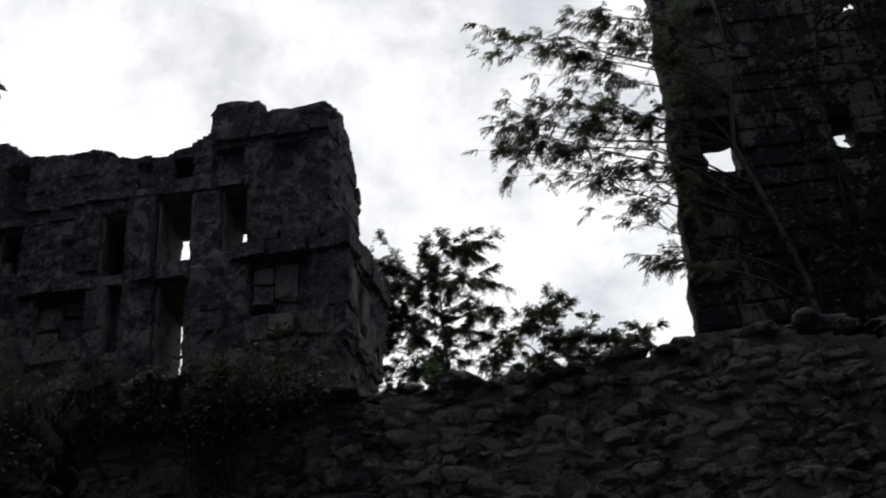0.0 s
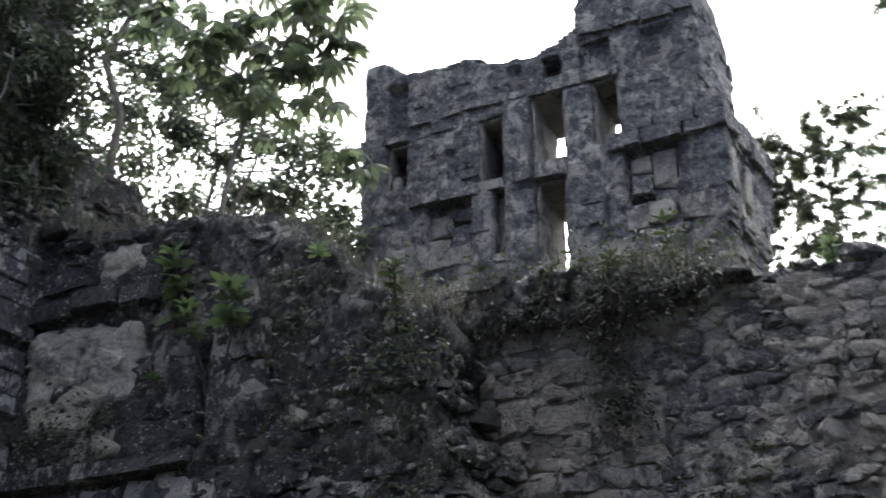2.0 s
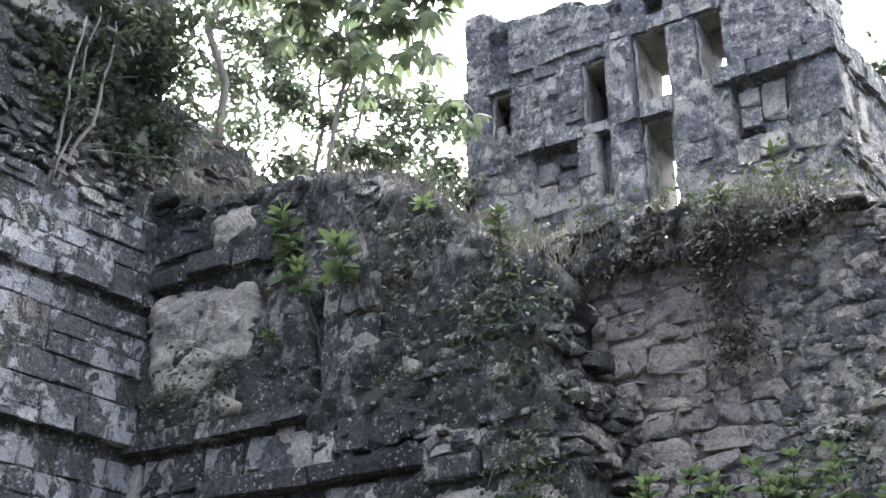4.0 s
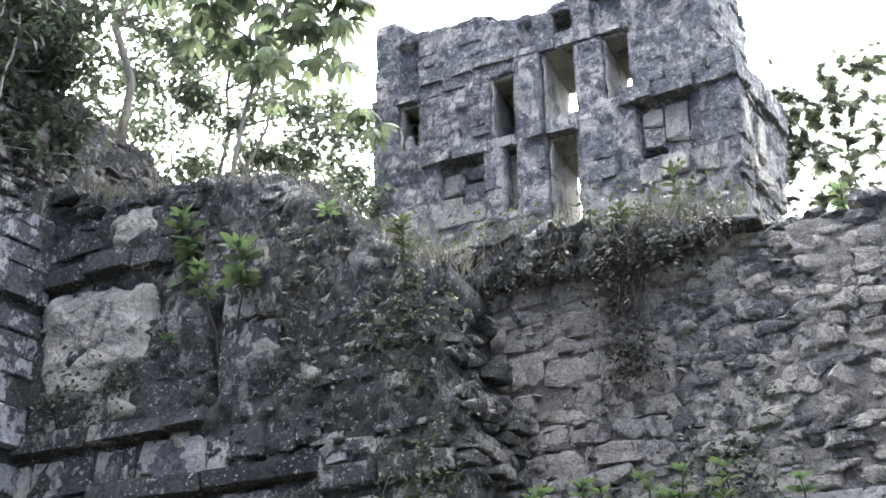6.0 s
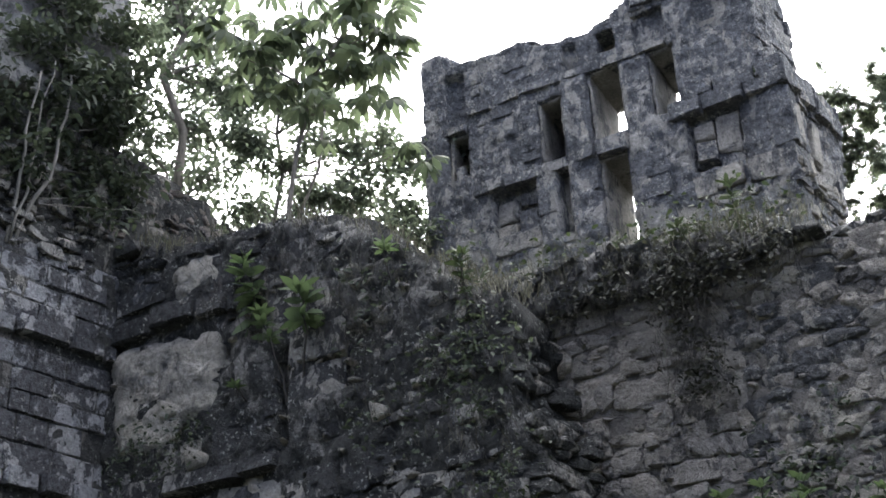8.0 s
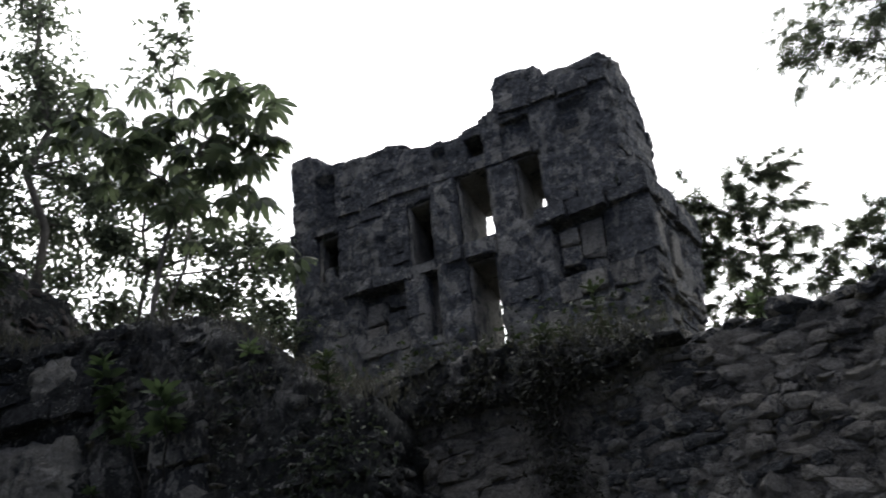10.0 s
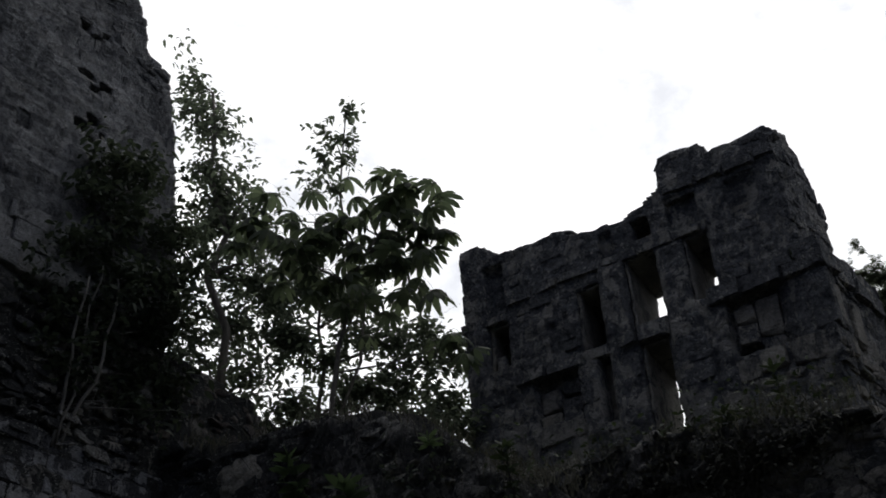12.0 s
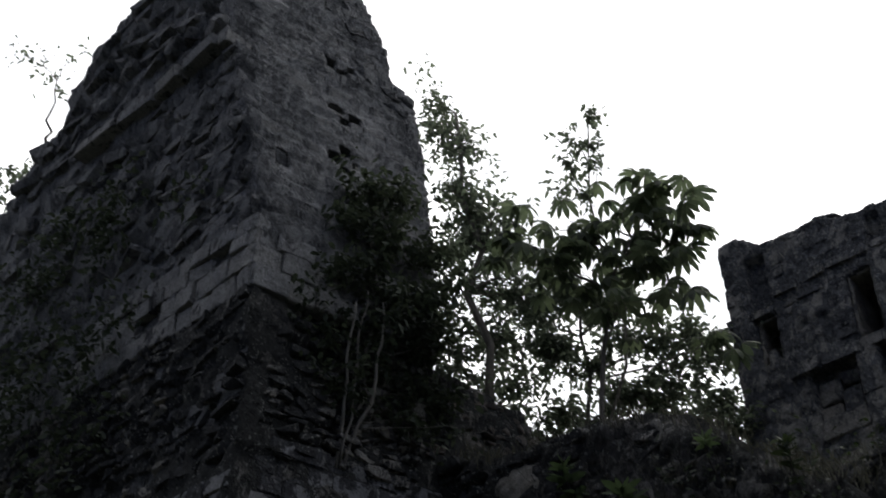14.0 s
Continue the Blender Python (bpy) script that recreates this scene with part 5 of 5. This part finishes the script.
def tuft_field(name, label, base, spots, rnd, material, length, blades, spread, hang=0.0, width=0.008, category="grass"):
    """Many thin blades or roots in tufts, one object."""
    bm = bmesh.new()
    for x, y, z in spots:
        for k in range(blades):
            p = Vector((x + rnd.gauss(0, spread), y + rnd.gauss(0, spread * 0.6), z + rnd.uniform(-0.04, 0.04)))
            s = length * rnd.uniform(0.4, 1.2)
            d = Vector((rnd.gauss(0, 0.35), rnd.gauss(-0.1, 0.3), -1 if rnd.random() < hang else 1)).normalized()
            q = p + d * s * 0.55 + Vector((rnd.gauss(0, 0.05), -0.05, 0)) * s
            r = p + d * s + Vector((rnd.gauss(0, 0.2), -0.2 * rnd.random(), -0.25 * (d.z > 0))) * s
            side = Vector((1, rnd.uniform(-0.4, 0.4), 0)) * width
            v = [bm.verts.new(c) for c in (p - side, p + side, q + side * 0.8, q - side * 0.8, r)]
            bm.faces.new([v[0], v[1], v[2], v[3]])
            bm.faces.new([v[3], v[2], v[4]])
    ob = part(name, bm, material, None)
    ob.matrix_world = base
    return tagged(ob, label, category, "", "stuff")


tuft_field("dry_grass", "dry straw-coloured grass along the rubble wall's top", REAR, [(rnd.uniform(5.2, 9.0), rnd.uniform(-0.1, 0.7), 8.75 - 0.06 * (k % 3)) for k in range(46)], rnd, M_DRY, 0.5, 12, 0.12, 0.1, 0.005)
tuft_field("dry_grass", "dry grass on the dark mound's crest", FRONT, [(x, rnd.uniform(-0.1, 0.6), crest(x) + 0.05) for x in [rnd.uniform(0.2, 6.2) for k in range(70)]], rnd, M_DRY, 0.26, 20, 0.12, 0.4, 0.006)
tuft_field("dry_twigs", "thin dry twigs and stalks before the roof comb", REAR, [(rnd.uniform(5.6, 9.2), rnd.uniform(0.4, 1.6), 8.55) for k in range(95)], rnd, M_DRY, 1.3, 12, 0.2, 0.0, 0.004, "shrub")
tuft_field("dry_grass", "dry grass hanging over the rubble wall's dark crest", REAR, [(rnd.uniform(5.3, 9.4), -0.3 - 0.1 * rnd.random(), rnd.uniform(8.35, 8.85)) for k in range(36)], rnd, M_DRY, 0.36, 6, 0.12, 0.35, 0.004)
creeper("creeper_leaves", "thin green weeds standing before the roof comb", REAR, [(rnd.uniform(5.6, 8.5), rnd.uniform(0.2, 1.0), rnd.uniform(8.8, 9.5)) for k in range(26)], rnd, M_LEAF_WEED, 0.09, 14, 0.2)
tuft_field("dry_twigs", "thin grey dead twigs over the facade's broken corner", FRONT, [(x, -0.2, crest(x) - rnd.uniform(0.1, 2.6)) for x in [rnd.uniform(3.4, 6.1) for k in range(50)]], rnd, M_DRY, 0.3, 5, 0.15, 0.3, 0.003, "shrub")
tuft_field("dry_twigs", "tangled grey twigs at the facade's broken end", FRONT, [(rnd.gauss(5.95, 0.22), -0.15 - 0.2 * rnd.random(), rnd.uniform(4.4, 6.6)) for k in range(24)], rnd, M_DRY, 0.4, 4, 0.14, 0.4, 0.004, "shrub")
creeper("creeper_leaves", "green small-leaved shrub at the facade's broken end", FRONT, [(rnd.gauss(6.0, 0.18), -0.3, rnd.gauss(5.0, 0.3)) for k in range(26)], rnd, M_LEAF_WEED, 0.08, 14, 0.14)
tuft_field("roof_weeds", "small weeds on the roof comb's broken top", COMB, [(-2.75, 0.3, 17.05), (-2.5, 0.3, 17.05), (-2.6, 0.35, 17.05), (2.6, 0.0, 14.5), (2.7, 0.1, 14.5)], rnd, M_LEAF_WEED, 0.2, 16, 0.09, 0.0, 0.012, "weeds")
tuft_field("hanging_roots", "dark dry roots hanging down the rubble wall", REAR, [(rnd.gauss(7.92, 0.16), -0.2 - 0.1 * rnd.random(), rnd.uniform(7.1, 8.7)) for k in range(40)], rnd, M_ROOT, 0.5, 7, 0.13, 0.6, 0.003, "roots")
creeper("creeper_leaves", "dead dark creeper hanging down the rubble wall", REAR, [(rnd.gauss(7.92, 0.15), -0.2, rnd.uniform(6.8, 8.6)) for k in range(46)] + [(rnd.uniform(5.8, 9.2), -0.25, rnd.uniform(8.0, 8.7)) for k in range(40)], rnd, M_LEAF_DEAD, 0.08, 18, 0.14)
tuft_field("hanging_roots", "tangled dark roots under the rubble wall's crest", REAR, [(rnd.uniform(6.0, 9.3), -0.15 - 0.1 * rnd.random(), rnd.uniform(8.2, 8.85)) for k in range(50)], rnd, M_ROOT, 0.24, 9, 0.14, 0.5, 0.004, "roots")
tuft_field("hanging_roots", "dark roots and dead creepers on the black facade", FRONT, [(x, -0.22, crest(x) - abs(rnd.gauss(0, 1.2)) - 0.1) for x in [rnd.uniform(1.8, 6.1) for k in range(80)]], rnd, M_ROOT, 0.3, 8, 0.13, 0.5, 0.004, "roots")


creeper("creeper_leaves", "small-leaved creepers over the facade's broken corner", FRONT, [(rnd.gauss(5.8, 0.28), -0.25, rnd.uniform(4.6, 7.9)) for k in range(52)] + [(rnd.uniform(4.0, 6.0), -0.2, rnd.uniform(6.6, 9.0)) for k in range(26)], rnd, M_LEAF_DARK, 0.09, 12, 0.15)
creeper("creeper_leaves", "small-leaved weeds on the rubble wall's crest", REAR, [(rnd.uniform(5.3, 9.0), 0.3, rnd.uniform(8.7, 9.3)) for k in range(26)], rnd, M_LEAF_WEED, 0.1, 16, 0.22)
creeper("creeper_leaves", "dark weeds in the rubble wall's joints", REAR, [(rnd.gauss(9.0, 0.4), -0.15, rnd.gauss(5.6, 0.3)) for k in range(14)] + [(rnd.uniform(8, 14), -0.15, rnd.uniform(4.6, 5.4)) for k in range(14)], rnd, M_LEAF_DARK, 0.09, 22, 0.16)
creeper("creeper_leaves", "dark shade plants at the facade's inner corner", FRONT, [(rnd.uniform(0.3, 2.0), -0.18, rnd.uniform(6.85, 7.5)) for k in range(14)], rnd, M_LEAF_DARK, 0.08, 22, 0.14)
creeper("creeper_leaves", "climbing leaves over the tower's broken front", LEFT, [(min(-1.9, rnd.gauss(-5.0, 1.8)), -0.25, rnd.uniform(10.5, 17.0)) for k in range(58)], rnd, M_LEAF_DARK, 0.16, 34, 0.35)
creeper("creeper_leaves", "vines hanging over the dark tower", RIGHT, [(x, -0.3, z) for x, z in [(rnd.uniform(15.5, 18.8), rnd.uniform(9.0, 15.5)) for k in range(80)] if not (12.3 < z < 14.2 and x < 17.5)], rnd, M_LEAF_DARK, 0.14, 30, 0.3)
bm = bmesh.new()
for k in range(5):
    x = 15.6 + 0.6 * k
    tube(bm, bent((x, -0.35, 9.0), (x + rnd.uniform(-0.6, 0.6), -0.3, 17.0), rnd, 0.06, 10), 0.03, 0.02, 5)
ob = part("vine_stems", bm, M_ROOT, None, "", "", True)
ob.matrix_world = RIGHT
tagged(ob, "woody vine stems climbing the dark tower", "vine", "", "stuff")

# ---- unseen forest round the court, added to hold back light ----
rnd = random.Random(77)
bm = bmesh.new()
for k in range(260):
    a = rnd.uniform(0, 2 * math.pi)
    # nearer behind the camera, where the crowns cut the skylight on the walls
    r = rnd.uniform(20, 34) if math.sin(a) < 0.15 else rnd.uniform(45, 75)
    hi = rnd.uniform(9, 15)
    c = Vector((r * math.cos(a), r * math.sin(a), 0))
    tube(bm, [c, c + Vector((rnd.uniform(-1, 1), rnd.uniform(-1, 1), hi * 0.8))], 0.25, 0.1, 5)
    for q in range(70):
        p = c + Vector((rnd.gauss(0, 1.9), rnd.gauss(0, 1.9), hi * rnd.uniform(0.25, 1.0)))
        leaf(bm, p, (rnd.uniform(-1, 1), rnd.uniform(-1, 1), rnd.uniform(-0.6, 0.6)), rnd.uniform(0.9, 1.7), 0.3, rnd)
tagged(part("unseen_shade_woods", bm, M_LEAF, None), "unseen ring of forest added to shade the court", "forest", "", "stuff")
